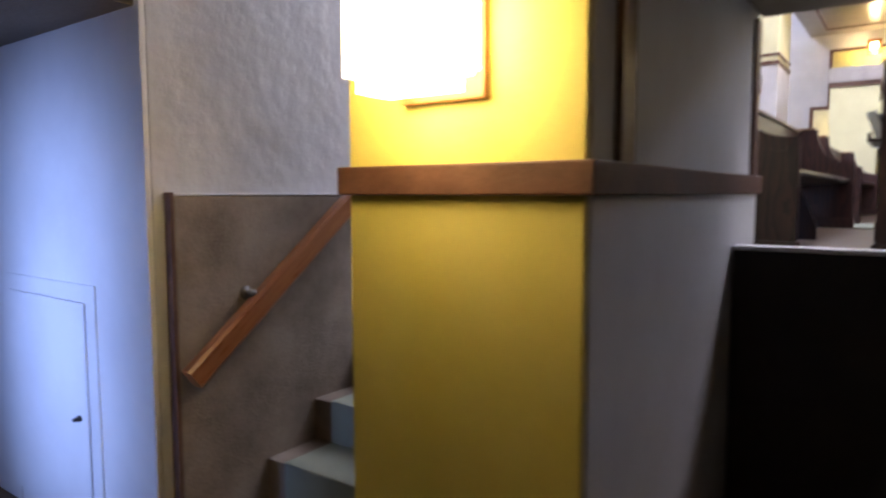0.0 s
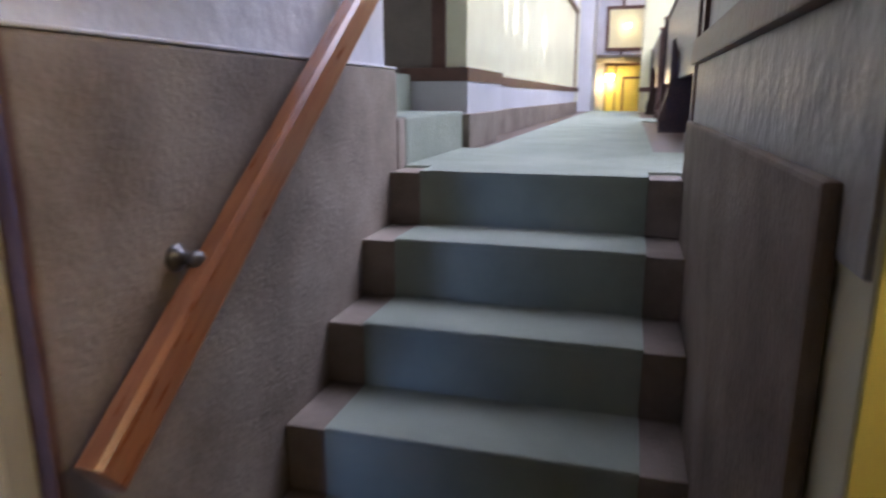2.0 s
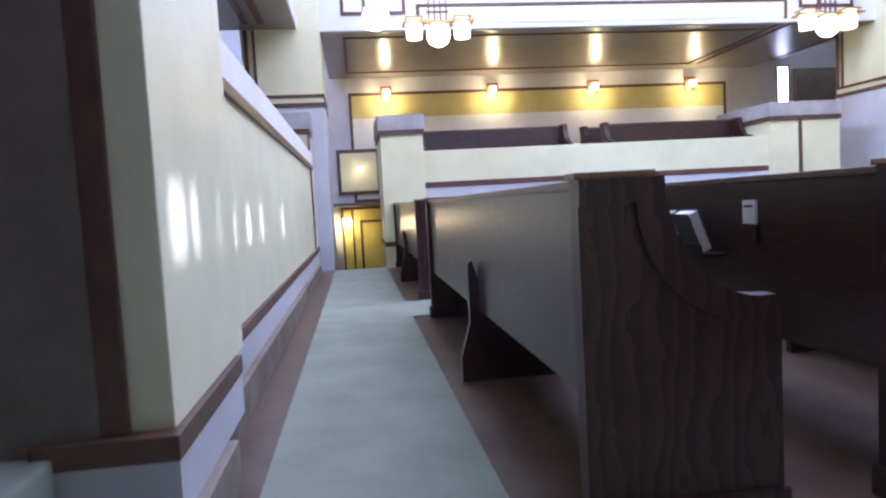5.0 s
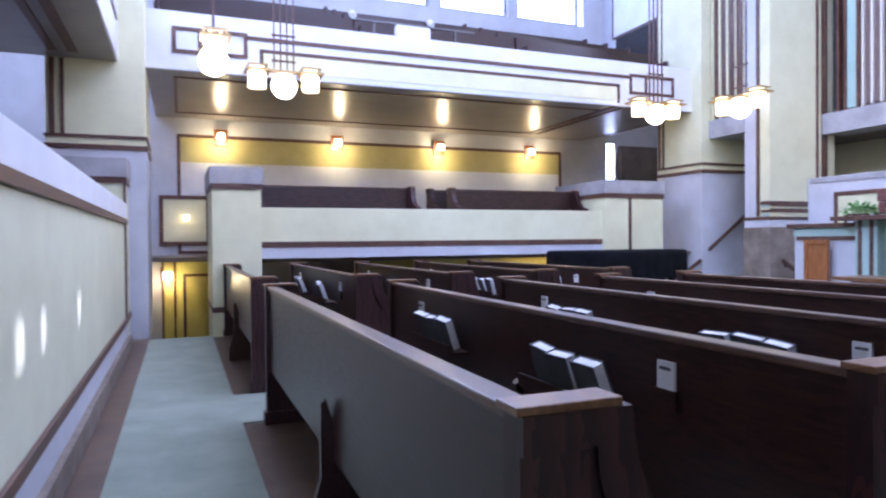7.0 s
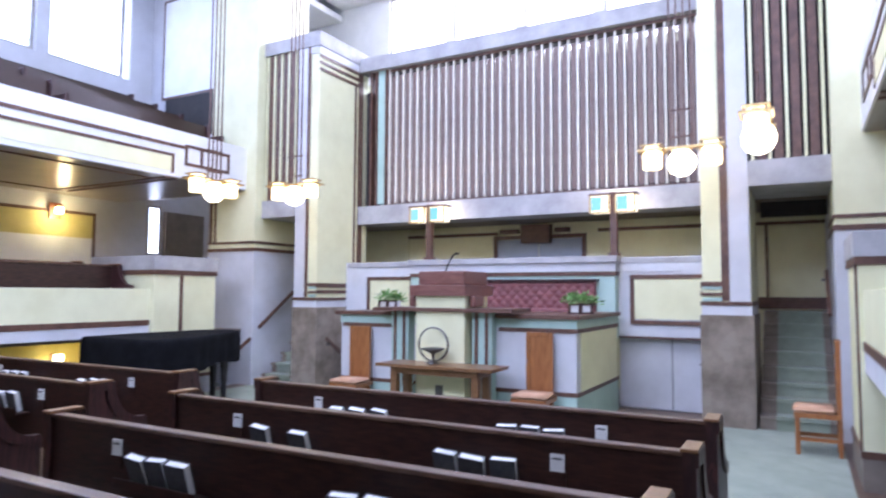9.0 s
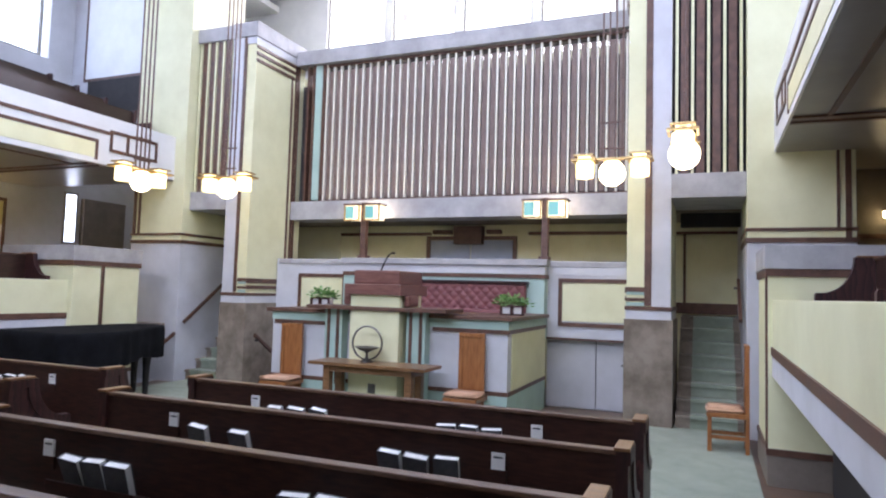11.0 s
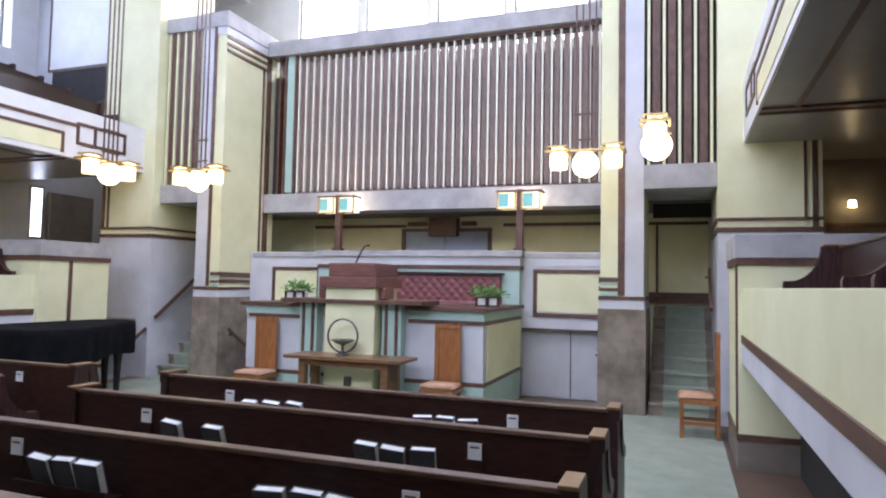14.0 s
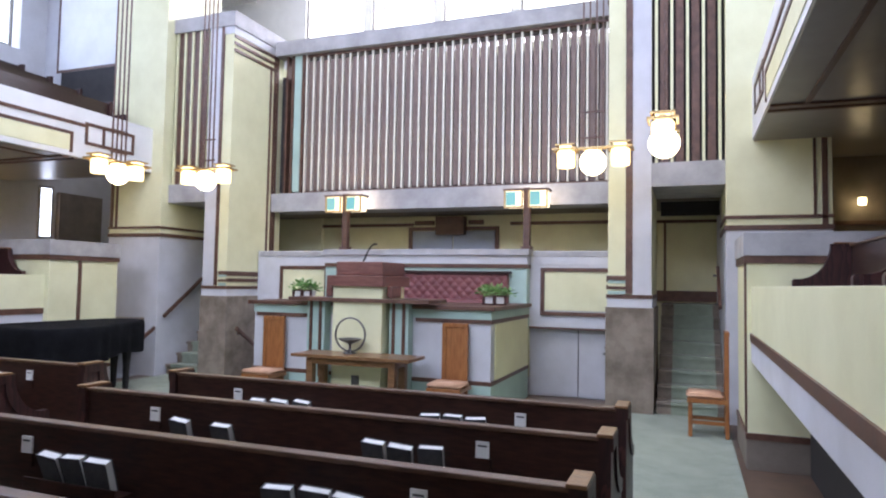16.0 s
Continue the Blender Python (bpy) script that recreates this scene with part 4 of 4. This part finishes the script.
sconce(-0.676, 0.852, 0.64, (0, -1), 0.125, 1.25, "glowing square glass wall lamp on a wooden plate", 0.105)
sconce(-1.62, 15.288, 0.62, (0, -1), 0.07, 14, "small warm wall lamp in the far lower passage")
for x in (-0.68, 1.50, 3.66, 5.82):
    sconce(x, 15.24, 3.15, (0, -1), 0.06, 21, "small warm glass wall lamp under the balcony")

# ---- far end of the aisle ----
# Yellow of the lamplit wall is painted in, besides the lamp itself.
niche = setting("wall_niche", [(-1.72, -0.45, 15.27, 15.3, LOW, 0.92)], LAMPYELLOW, "lower passage wall with yellow lamplight in its colour")
blocks("trim", frame_bars("y", 15.27, -1.36, -0.5, -1.1, 0.64, 0.05, -0.02) + [(-1.72, -1.68, 15.25, 15.27, LOW, 0.92), (-1.52, -1.48, 15.25, 15.27, LOW, 0.92), (-1.74, -0.45, 15.25, 15.27, 0.86, 0.92)], TRIM, niche)
framed = thing("framed_panel", "wood-framed glossy cream panel on the grey wall", "panel")
blocks("panel", [(-1.68, -0.95, 15.27, 15.3, 1.23, 2.0)], CREAM, framed)
blocks("bar", frame_bars("y", 15.3, -1.75, -0.88, 1.16, 2.07, 0.07, -0.045), TRIM, framed)
# Added lamp; it imitates the reflection of a lamp in the panel.
sconce(-1.30, 15.255, 1.66, (0, -1), 0.045, 0.6, "small lamp standing in for a lamp reflected in the framed panel", 0.04)
# Lamp out of sight, inferred from the yellow glow behind the piano.
sconce(4.5, 12.89, 0.62, (0, -1), 0.06, 6, "small warm wall lamp in the passage under the north balcony", 0.06)

# ---- benches and slit window of the north balcony ----
bench = pew_build(2.4, False, "brown wooden balcony bench with shaped ends", "benches in the side balconies")
bench.matrix_world = pose(-0.35, 12.42, 1.14, 0, 0, -90)
for x in (2.70,):
    copy_thing(bench, pose(x, 12.42, 1.14, 0, 0, -90))
for x in (-0.35, 2.70):
    copy_thing(bench, pose(x, 13.4, 1.20, 0, 0, -90))
for x in (2.1, 5.1):
    copy_thing(bench, pose(x, 1.62, 1.16, 0, 0, 90))
setting("bench_platform_north", [(-0.42, 5.14, 11.81, 12.5, 0.98, 1.14), (-0.42, 5.14, 12.5, 13.6, 0.98, 1.20)], BROWNANDSHADE, "low platform under the balcony benches", 0.0, "floor")
setting("bench_platform_south", [(-0.3, 5.14, 1.1, 2.25, 0.98, 1.16)], BROWNANDSHADE, "low platform under the balcony benches", 0.0, "floor")
slit = tagged(new("window_11"), "narrow bright leaded slit window", "window", "", "structure")
blocks("pane", [(7.88, 8.12, 15.285, 15.29, 2.48, 3.45)], DAY, slit)
blocks("window_frame", frame_bars("y", 15.3, 7.84, 8.16, 2.42, 3.5, 0.04, -0.03), TRIM2, slit)
blocks("lead", [(7.88, 8.12, 15.275, 15.285, 2.48 + 0.12 * k, 2.49 + 0.12 * k) for k in range(1, 8)], TRIM2, slit)
setting("wall_balcony_panel", [(8.25, 9.3, 15.2, 15.3, 1.0, 3.4)], BROWNANDSHADE, "dim brown panelled wall beside the slit window")

# ---- upper gallery ----
tiers = setting("gallery_floor", [(-1.79, 7.85, 12.0 + 0.75 * i, 15.3, 3.62 + 0.30 * i, 3.92 + 0.30 * i) for i in range(4)], BROWNANDSHADE, "stepped floor of the upper gallery", 0.0, "floor")
gb = thing("gallery_bench", "long brown wooden gallery bench", "bench", "benches in the upper gallery")
blocks("backrest", [(0, 8.8, 0.0, 0.04, 0.3, 0.82)], PEW, gb)
blocks("seat", [(0, 8.8, -0.4, 0.0, 0.38, 0.42)], PEW, gb)
for x in (0.0, 2.9, 5.8, 8.74):
    blocks("end_panel", [(x, x + 0.06, -0.42, 0.06, 0.0, 0.60)], PEWEND, gb, "", 0.01)
    blocks("end_post", [(x, x + 0.06, -0.06, 0.06, 0.60, 0.86)], PEWEND, gb, "", 0.01)
gb.matrix_world = pose(-1.7, 12.66, 3.92)
copy_thing(gb, pose(-1.7, 13.41, 4.22))
copy_thing(gb, pose(-1.7, 14.16, 4.52))
copy_thing(gb, pose(-1.7, 14.91, 4.82))
gside = setting("wall_gallery_side", [(7.85, 8.0, 12.7, 15.3, 3.62, 8.3)], GREY, "grey plaster side wall of the gallery")
blocks("panel", [(7.835, 7.85, 12.75, 14.9, 5.80, 7.9)], WHITE, gside, "white framed panel")
blocks("trim", frame_bars("x", 7.85, 12.71, 14.95, 5.75, 7.95, 0.05, -0.02), TRIM, gside)
# Solid slab; the darkness of the opening is put into its colour.
blocks("recess", [(7.82, 7.85, 12.75, 14.8, 4.85, 5.74)], SHADOW, gside, "dark slab standing for the shaded opening below the panel")
bar = thing("spotlight_bar", "metal bar with two white stage spotlights on the balcony rail", "spotlight")
blocks("bar", [(1.0, 2.95, 11.85, 11.88, 4.46, 4.49)], STEEL, bar)
blocks("bracket", [(1.3, 1.33, 11.85, 11.9, 4.27, 4.46), (2.6, 2.63, 11.85, 11.9, 4.27, 4.46)], STEEL, bar)
blocks("control_box", [(1.66, 2.2, 11.84, 11.98, 4.28, 4.46)], WHITE, bar, "white box", 0.01)
for x in (0.98, 2.2):
    bm = bmesh.new()
    lathe(bm, [(0.05, -0.14), (0.085, -0.13), (0.085, 0.02), (0.06, 0.08), (0.03, 0.1)], 18)
    l_ = part("spotlight", bm, WHITE, bar, "white spotlight", True)
    l_.matrix_world = Matrix.Translation((x, 11.86, 4.54)) @ Matrix.Rotation(radians(-60), 4, "X") @ Matrix.Scale(0.6, 4)

# ---- chancel stairs ----
for n, (y0, y1, r0, r1) in enumerate(((2.57, 3.40, 2.66, 3.22), (10.68, 11.54, 10.86, 11.42))):
    st = tagged(new("stair_%d" % (n + 4)), "narrow concrete chancel stair with green carpet", "stair", "", "structure")
    for i in range(8):
        x = 7.50 + 0.25 * i
        top = 0.175 * (i + 1)
        blocks("step", [(x, 10.2 if i == 7 else x + 0.27, y0, y1, -0.01, top - 0.006)], CONC, st)
        blocks("nosing", [(x - 0.035, x, y0, y1, top - 0.042, top - 0.006)], CONC, st)
        blocks("runner", [(x - 0.043, x + 0.215, r0, r1, top - 0.006, top + 0.004)], CARPET, st)
        blocks("runner", [(x - 0.043, x - 0.035, r0, r1, top - 0.046, top - 0.006)], CARPET, st)
        blocks("runner", [(x - 0.012, x, r0, r1, top - 0.171, top - 0.042)], CARPET, st)
for name, y0, y1 in (("wall_stair_south", 2.5, 2.565), ("wall_stair_north", 11.545, 11.61)):
    w = setting(name, [(8.6, 10.2, y0, y1, -0.01, 6.2)], GREY, "grey plaster wall beside the chancel stair")
wb = setting("wall_stair_end", [(10.15, 10.2, 2.5, 3.96, 1.4, 2.95), (10.15, 10.2, 10.1, 11.6, 1.4, 2.95)], CREAM, "cream wall at the head of the chancel stair")
blocks("trim", [(10.12, 10.15, 2.5, 3.96, 1.42, 1.6), (10.12, 10.15, 2.5, 3.96, 2.75, 2.8), (10.12, 10.15, 3.36, 3.4, 1.6, 2.75)], TRIM, wb)
setting("chancel_soffit", [(X3, 11.2, 2.5, 11.6, 2.96, 3.05)], BROWNANDSHADE, "dark soffit over the choir and stairs", 0.0, "ceiling")
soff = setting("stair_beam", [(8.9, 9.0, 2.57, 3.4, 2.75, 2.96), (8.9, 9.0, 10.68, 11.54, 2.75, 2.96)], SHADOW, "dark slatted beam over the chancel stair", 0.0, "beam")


def slope_rail(name, a, b, w=0.04, label="dark wooden handrail on the wall"):
    t_ = thing(name, label, "handrail")
    a, b = Vector(a), Vector(b)
    bm = bmesh.new()
    cuboid(bm, -w / 2, w / 2, 0, (b - a).length, -0.03, 0.03)
    bmesh.ops.bevel(bm, geom=bm.edges[:], offset=0.008, segments=2, affect="EDGES")
    r = part("rail", bm, TRIM, t_)
    r.matrix_world = Matrix.Translation(a) @ (b - a).to_track_quat("Y", "Z").to_matrix().to_4x4()
    for k in (0.15, 0.85):
        p_ = a.lerp(b, k)
        blocks("bracket", [(p_.x - 0.012, p_.x + 0.012, p_.y - 0.012, p_.y + 0.06, p_.z - 0.05, p_.z - 0.02)], STEEL, t_)


slope_rail("handrail", (7.32, 11.48, 1.0), (8.5, 11.48, 1.85))
slope_rail("handrail", (6.9, 11.56, 0.62), (7.21, 11.56, 0.82))
slope_rail("handrail", (7.5, 10.10, 0.85), (8.2, 10.10, 0.40))
blocks("joint", [(X4 + 0.112, X4 + 0.12, 4.55, 4.562, 0.0, 1.0), (X4 + 0.112, X4 + 0.12, 9.3, 9.312, 0.0, 1.0)], SHADOW, wall_ch, "dark gap between the panels")
slope_rail("handrail", (8.358, 4.14, 0.78), (8.358, 4.06, 0.22), 0.03)
slope_rail("handrail", (8.4, 2.62, 1.95), (7.6, 2.62, 1.40))

# ---- wall behind the choir ----
door = tagged(new("door_1"), "blue-grey painted double door with a brown frame", "door", "", "structure")
blocks("leaf", [(10.16, 10.2, 6.40, 7.22, 1.0, 2.66), (10.16, 10.2, 7.24, 8.06, 1.0, 2.66)], BLUEGREY, door, "", 0.006)
blocks("door_frame", frame_bars("x", 10.2, 6.32, 8.14, 0.95, 2.74, 0.07, -0.06), TRIM, door)
blocks("hood", [(10.0, 10.2, 6.96, 7.53, 2.58, 2.93)], TRIM, door, "brown wood box over the door", 0.01)
blocks("shelf", [(10.1, 10.2, 6.62, 6.90, 2.78, 2.86), (10.1, 10.2, 7.62, 8.0, 2.78, 2.86)], TRIM, door)
choir_trim = setting("trim", [(10.17, 10.2, 4.0, 6.1, 2.76, 2.82), (10.17, 10.2, 8.06, 10.1, 2.76, 2.82)], TRIM, "brown wood strip along the choir wall", 0.0, "trim")

# ---- post lamps on the pulpit wall ----
def post_lamp():
    p = thing("post_lamp", "wooden post lamp with two teal and cream glass boxes", "lamp", "post lamps on the pulpit wall")
    blocks("post", [(-0.05, 0.05, -0.05, 0.05, 0.0, 0.95)], TRIM, p, "", 0.004)
    blocks("base", [(-0.08, 0.08, -0.08, 0.08, 0.0, 0.05)], TRIM, p, "", 0.004)
    for y in (-0.19, 0.19):
        box_ = blocks("glass_box", [(-0.11, 0.11, y - 0.13, y + 0.13, 0.65, 0.90)], CREAMGLASS, p, "lit cream glass box", 0.003)
        blocks("pane", [(-0.118, -0.111, y - 0.035, y + 0.12, 0.67, 0.88)], TEAL, box_, "teal glass pane")
        blocks("frame_bar", frame_bars("x", -0.11, y - 0.15, y + 0.15, 0.63, 0.92, 0.026, -0.014), BRASS, box_)
        blocks("frame_top", [(-0.14, 0.14, y - 0.16, y + 0.16, 0.90, 0.925)], TRIM, box_)
    return p


pl_ = post_lamp()
pl_.matrix_world = pose(8.2, 8.46, 2.195)
copy_thing(pl_, pose(8.2, 5.32, 2.195))
# Added point lights behind the post lamps, to brighten the choir wall.
for y in (8.46, 5.32):
    bulb("choir_wall_fill", 8.42, y, 2.97, 16, 0.1, (1, 0.88, 0.62))

# ---- table, flame cup, chairs, plants ----
table = thing("communion_table", "brown oak table standing before the pulpit", "table")
blocks("tabletop", [(5.34, 5.86, 6.02, 7.60, 0.73, 0.77)], TABLEWOOD, table, "", 0.005)
blocks("apron", [(5.42, 5.78, 6.22, 7.42, 0.65, 0.73)], TABLEWOOD, table, "", 0.003)
for x in (5.41, 5.70):
    for y in (6.22, 7.33):
        blocks("leg", [(x, x + 0.09, y, y + 0.09, 0.0, 0.73)], TABLEWOOD, table, "", 0.004)
cup = thing("chalice", "dark metal chalice inside an upright metal ring on the table", "chalice")
bm = bmesh.new()
n_, r_, q_ = 48, 0.205, 0.011
rings = []
for i in range(n_):
    a = 2 * math.pi * i / n_
    rings.append([bm.verts.new(((q_ * 1.6) * math.cos(2 * math.pi * k / 8), (r_ + q_ * math.sin(2 * math.pi * k / 8)) * math.cos(a), 0.235 + (r_ + q_ * math.sin(2 * math.pi * k / 8)) * math.sin(a))) for k in range(8)])
for i in range(n_):
    for k in range(8):
        bm.faces.new((rings[i][k], rings[i][(k + 1) % 8], rings[(i + 1) % n_][(k + 1) % 8], rings[(i + 1) % n_][k]))
part("ring", bm, STEEL, cup, "", True)
bm = bmesh.new()
lathe(bm, [(0.085, 0.0), (0.085, 0.012), (0.03, 0.025), (0.016, 0.06), (0.014, 0.11), (0.03, 0.125), (0.09, 0.15), (0.155, 0.185), (0.15, 0.187), (0.08, 0.162), (0.01, 0.15)], 28)
part("bowl", bm, STEEL, cup, "", True)
cup.matrix_world = pose(5.62, 6.93, 0.77)


def chair_build():
    c = thing("chair", "orange oak chair with a tall panel back and tan cushion", "chair", "tall-backed chairs in the chancel")
    blocks("seat", [(-0.22, 0.20, -0.21, 0.21, 0.38, 0.43)], OAK, c, "", 0.004)
    bm = bmesh.new()
    cuboid(bm, -0.23, 0.16, -0.215, 0.215, 0.43, 0.485)
    bmesh.ops.bevel(bm, geom=bm.edges[:], offset=0.022, segments=3, affect="EDGES")
    part("cushion", bm, CUSHION, c, "tan upholstered cushion", True)
    blocks("backrest", [(0.185, 0.21, -0.12, 0.12, 0.3, 1.14)], OAK, c, "", 0.003)
    blocks("top_rail", [(0.17, 0.22, -0.165, 0.165, 1.12, 1.17)], OAK, c, "", 0.004)
    for y in (-0.142, 0.142):
        blocks("back_post", [(0.175, 0.215, y - 0.025, y + 0.025, 0.0, 1.12)], OAK, c, "", 0.003)
        blocks("leg", [(-0.21, -0.165, y - 0.025, y + 0.025, 0.0, 0.38)], OAK, c, "", 0.003)
        blocks("stretcher", [(-0.165, 0.175, y - 0.012, y + 0.012, 0.14, 0.18)], OAK, c)
    blocks("stretcher", [(-0.2, -0.175, -0.12, 0.12, 0.24, 0.28)], OAK, c)
    return c


chair = chair_build()
chair.matrix_world = pose(5.80, 8.30, 0.004)
copy_thing(chair, pose(5.80, 5.68, 0.004))
copy_thing(chair, pose(6.45, 2.80, 0.004, 0, 0, -90))


def plant_build():
    p = thing("potted_plant", "leafy green plant in a pale pot on a wooden stand", "plant", "plants on the pulpit desk")
    blocks("pot", [(-0.09, 0.09, -0.15, 0.15, 0.02, 0.15)], WHITE, p, "pale planter", 0.01)
    blocks("slat", [(-0.11, -0.09, -0.19, 0.19, 0.13, 0.155), (-0.11, -0.09, -0.03, 0.03, 0.0, 0.13), (-0.11, -0.09, -0.19, -0.15, 0.0, 0.13), (-0.11, -0.09, 0.15, 0.19, 0.0, 0.13), (0.09, 0.11, -0.19, 0.19, 0.13, 0.155), (-0.11, 0.11, -0.2, 0.2, 0.0, 0.018)], PEWEND, p)
    bm = bmesh.new()
    rnd = random.Random(4)
    for k in range(170):
        a, e = rnd.uniform(0, 6.283), rnd.uniform(0.1, 1.35)
        d = Vector((math.cos(a) * math.cos(e) * 0.8, math.sin(a) * math.cos(e) * 1.25, math.sin(e) * 0.9))
        base = Vector((rnd.uniform(-0.04, 0.04), rnd.uniform(-0.1, 0.1), 0.13))
        tip = base + d * rnd.uniform(0.09, 0.2)
        side = d.cross(Vector((rnd.uniform(-1, 1), rnd.uniform(-1, 1), 1))).normalized() * rnd.uniform(0.017, 0.030)
        out = d * 0.065 + Vector((0, 0, -rnd.uniform(0.0, 0.03)))
        v = [bm.verts.new(q) for q in (tip, tip + out * 0.5 + side, tip + out * 1.3, tip + out * 0.5 - side)]
        bm.faces.new(v)
        st_ = [bm.verts.new(q) for q in (base, tip, tip + side * 0.12)]
        bm.faces.new(st_)
    part("foliage", bm, LEAF, p, "trailing green leaves")
    return p


plant = plant_build()
plant.matrix_world = pose(7.25, 8.62, 1.38) @ Matrix.Scale(0.92, 4)
copy_thing(plant, pose(6.95, 5.46, 1.38, 0, 0, 14) @ Matrix.Scale(0.92, 4))

mic = thing("microphone", "thin black gooseneck microphone on the reading stand", "microphone")
bm = bmesh.new()
pts = [Vector((DX + 0.05, 7.05 - 0.16 * k / 10, 1.92 + 0.24 * math.sin(k / 10 * 1.5))) for k in range(11)]
for p0, p1 in zip(pts, pts[1:]):
    cuboid(bm, p0.x - 0.003, p0.x + 0.003, min(p0.y, p1.y) - 0.004, max(p0.y, p1.y) + 0.004, p0.z - 0.003, p1.z + 0.003)
part("gooseneck", bm, SHADOW, mic)
blocks("head", [(DX + 0.035, DX + 0.065, 6.85, 6.90, 2.145, 2.17)], SHADOW, mic, "", 0.004)

# ---- covered grand piano ----
piano = thing("grand_piano", "grand piano under a black cloth cover", "piano")
bm = bmesh.new()
top = [(3.95, 10.05), (3.95, 11.38), (4.9, 11.42), (5.5, 11.40), (6.0, 11.36), (6.18, 11.2), (6.22, 10.95), (6.12, 10.72), (5.8, 10.5), (5.3, 10.3), (4.9, 10.1), (4.6, 10.02)]
fine = []
for i in range(len(top)):
    (xa, ya_), (xb, yb_) = top[i], top[(i + 1) % len(top)]
    for k in range(5):
        fine.append((xa + (xb - xa) * k / 5, ya_ + (yb_ - ya_) * k / 5))
cxm, cym = 5.0, 10.75
rows_ = []
for z, grow in ((1.03, -0.10), (1.035, -0.02), (1.01, 0.012), (0.95, 0.02), (0.80, 0.025), (0.60, 0.03)):
    row = []
    for i, (x, y) in enumerate(fine):
        d = Vector((x - cxm, y - cym, 0)).normalized()
        wave = 0.018 * math.sin(i * 1.9) * max(0.0, (1.0 - z) / 0.4) + 0.01 * math.sin(i * 0.7 + 1)
        hem = 0.03 * math.sin(i * 0.45) if z < 0.65 else 0
        row.append(bm.verts.new((x + d.x * (grow + wave), y + d.y * (grow + wave), z + hem)))
    rows_.append(row)
for ra, rb in zip(rows_, rows_[1:]):
    for i in range(len(fine)):
        j = (i + 1) % len(fine)
        bm.faces.new((ra[i], ra[j], rb[j], rb[i]))
bm.faces.new(rows_[0])
part("cloth_cover", bm, CLOTH, piano, "", True)
for x, y in ((4.15, 10.25), (4.15, 11.2), (6.0, 11.15), (5.85, 10.75)):
    bm = bmesh.new()
    lathe(bm, [(0.035, 0.0), (0.04, 0.06), (0.05, 0.4), (0.07, 0.62), (0.07, 0.98)], 14, x, y, 0.004)
    part("leg", bm, SHADOW, piano, "black turned leg", True)
blocks("lyre", [(4.5, 4.6, 10.6, 10.9, 0.004, 0.9)], SHADOW, piano)
sconce(8.588, 0.83, 2.85, (-1, 0), 0.045, 0.8, "small warm wall lamp in the south balcony", 0.03)
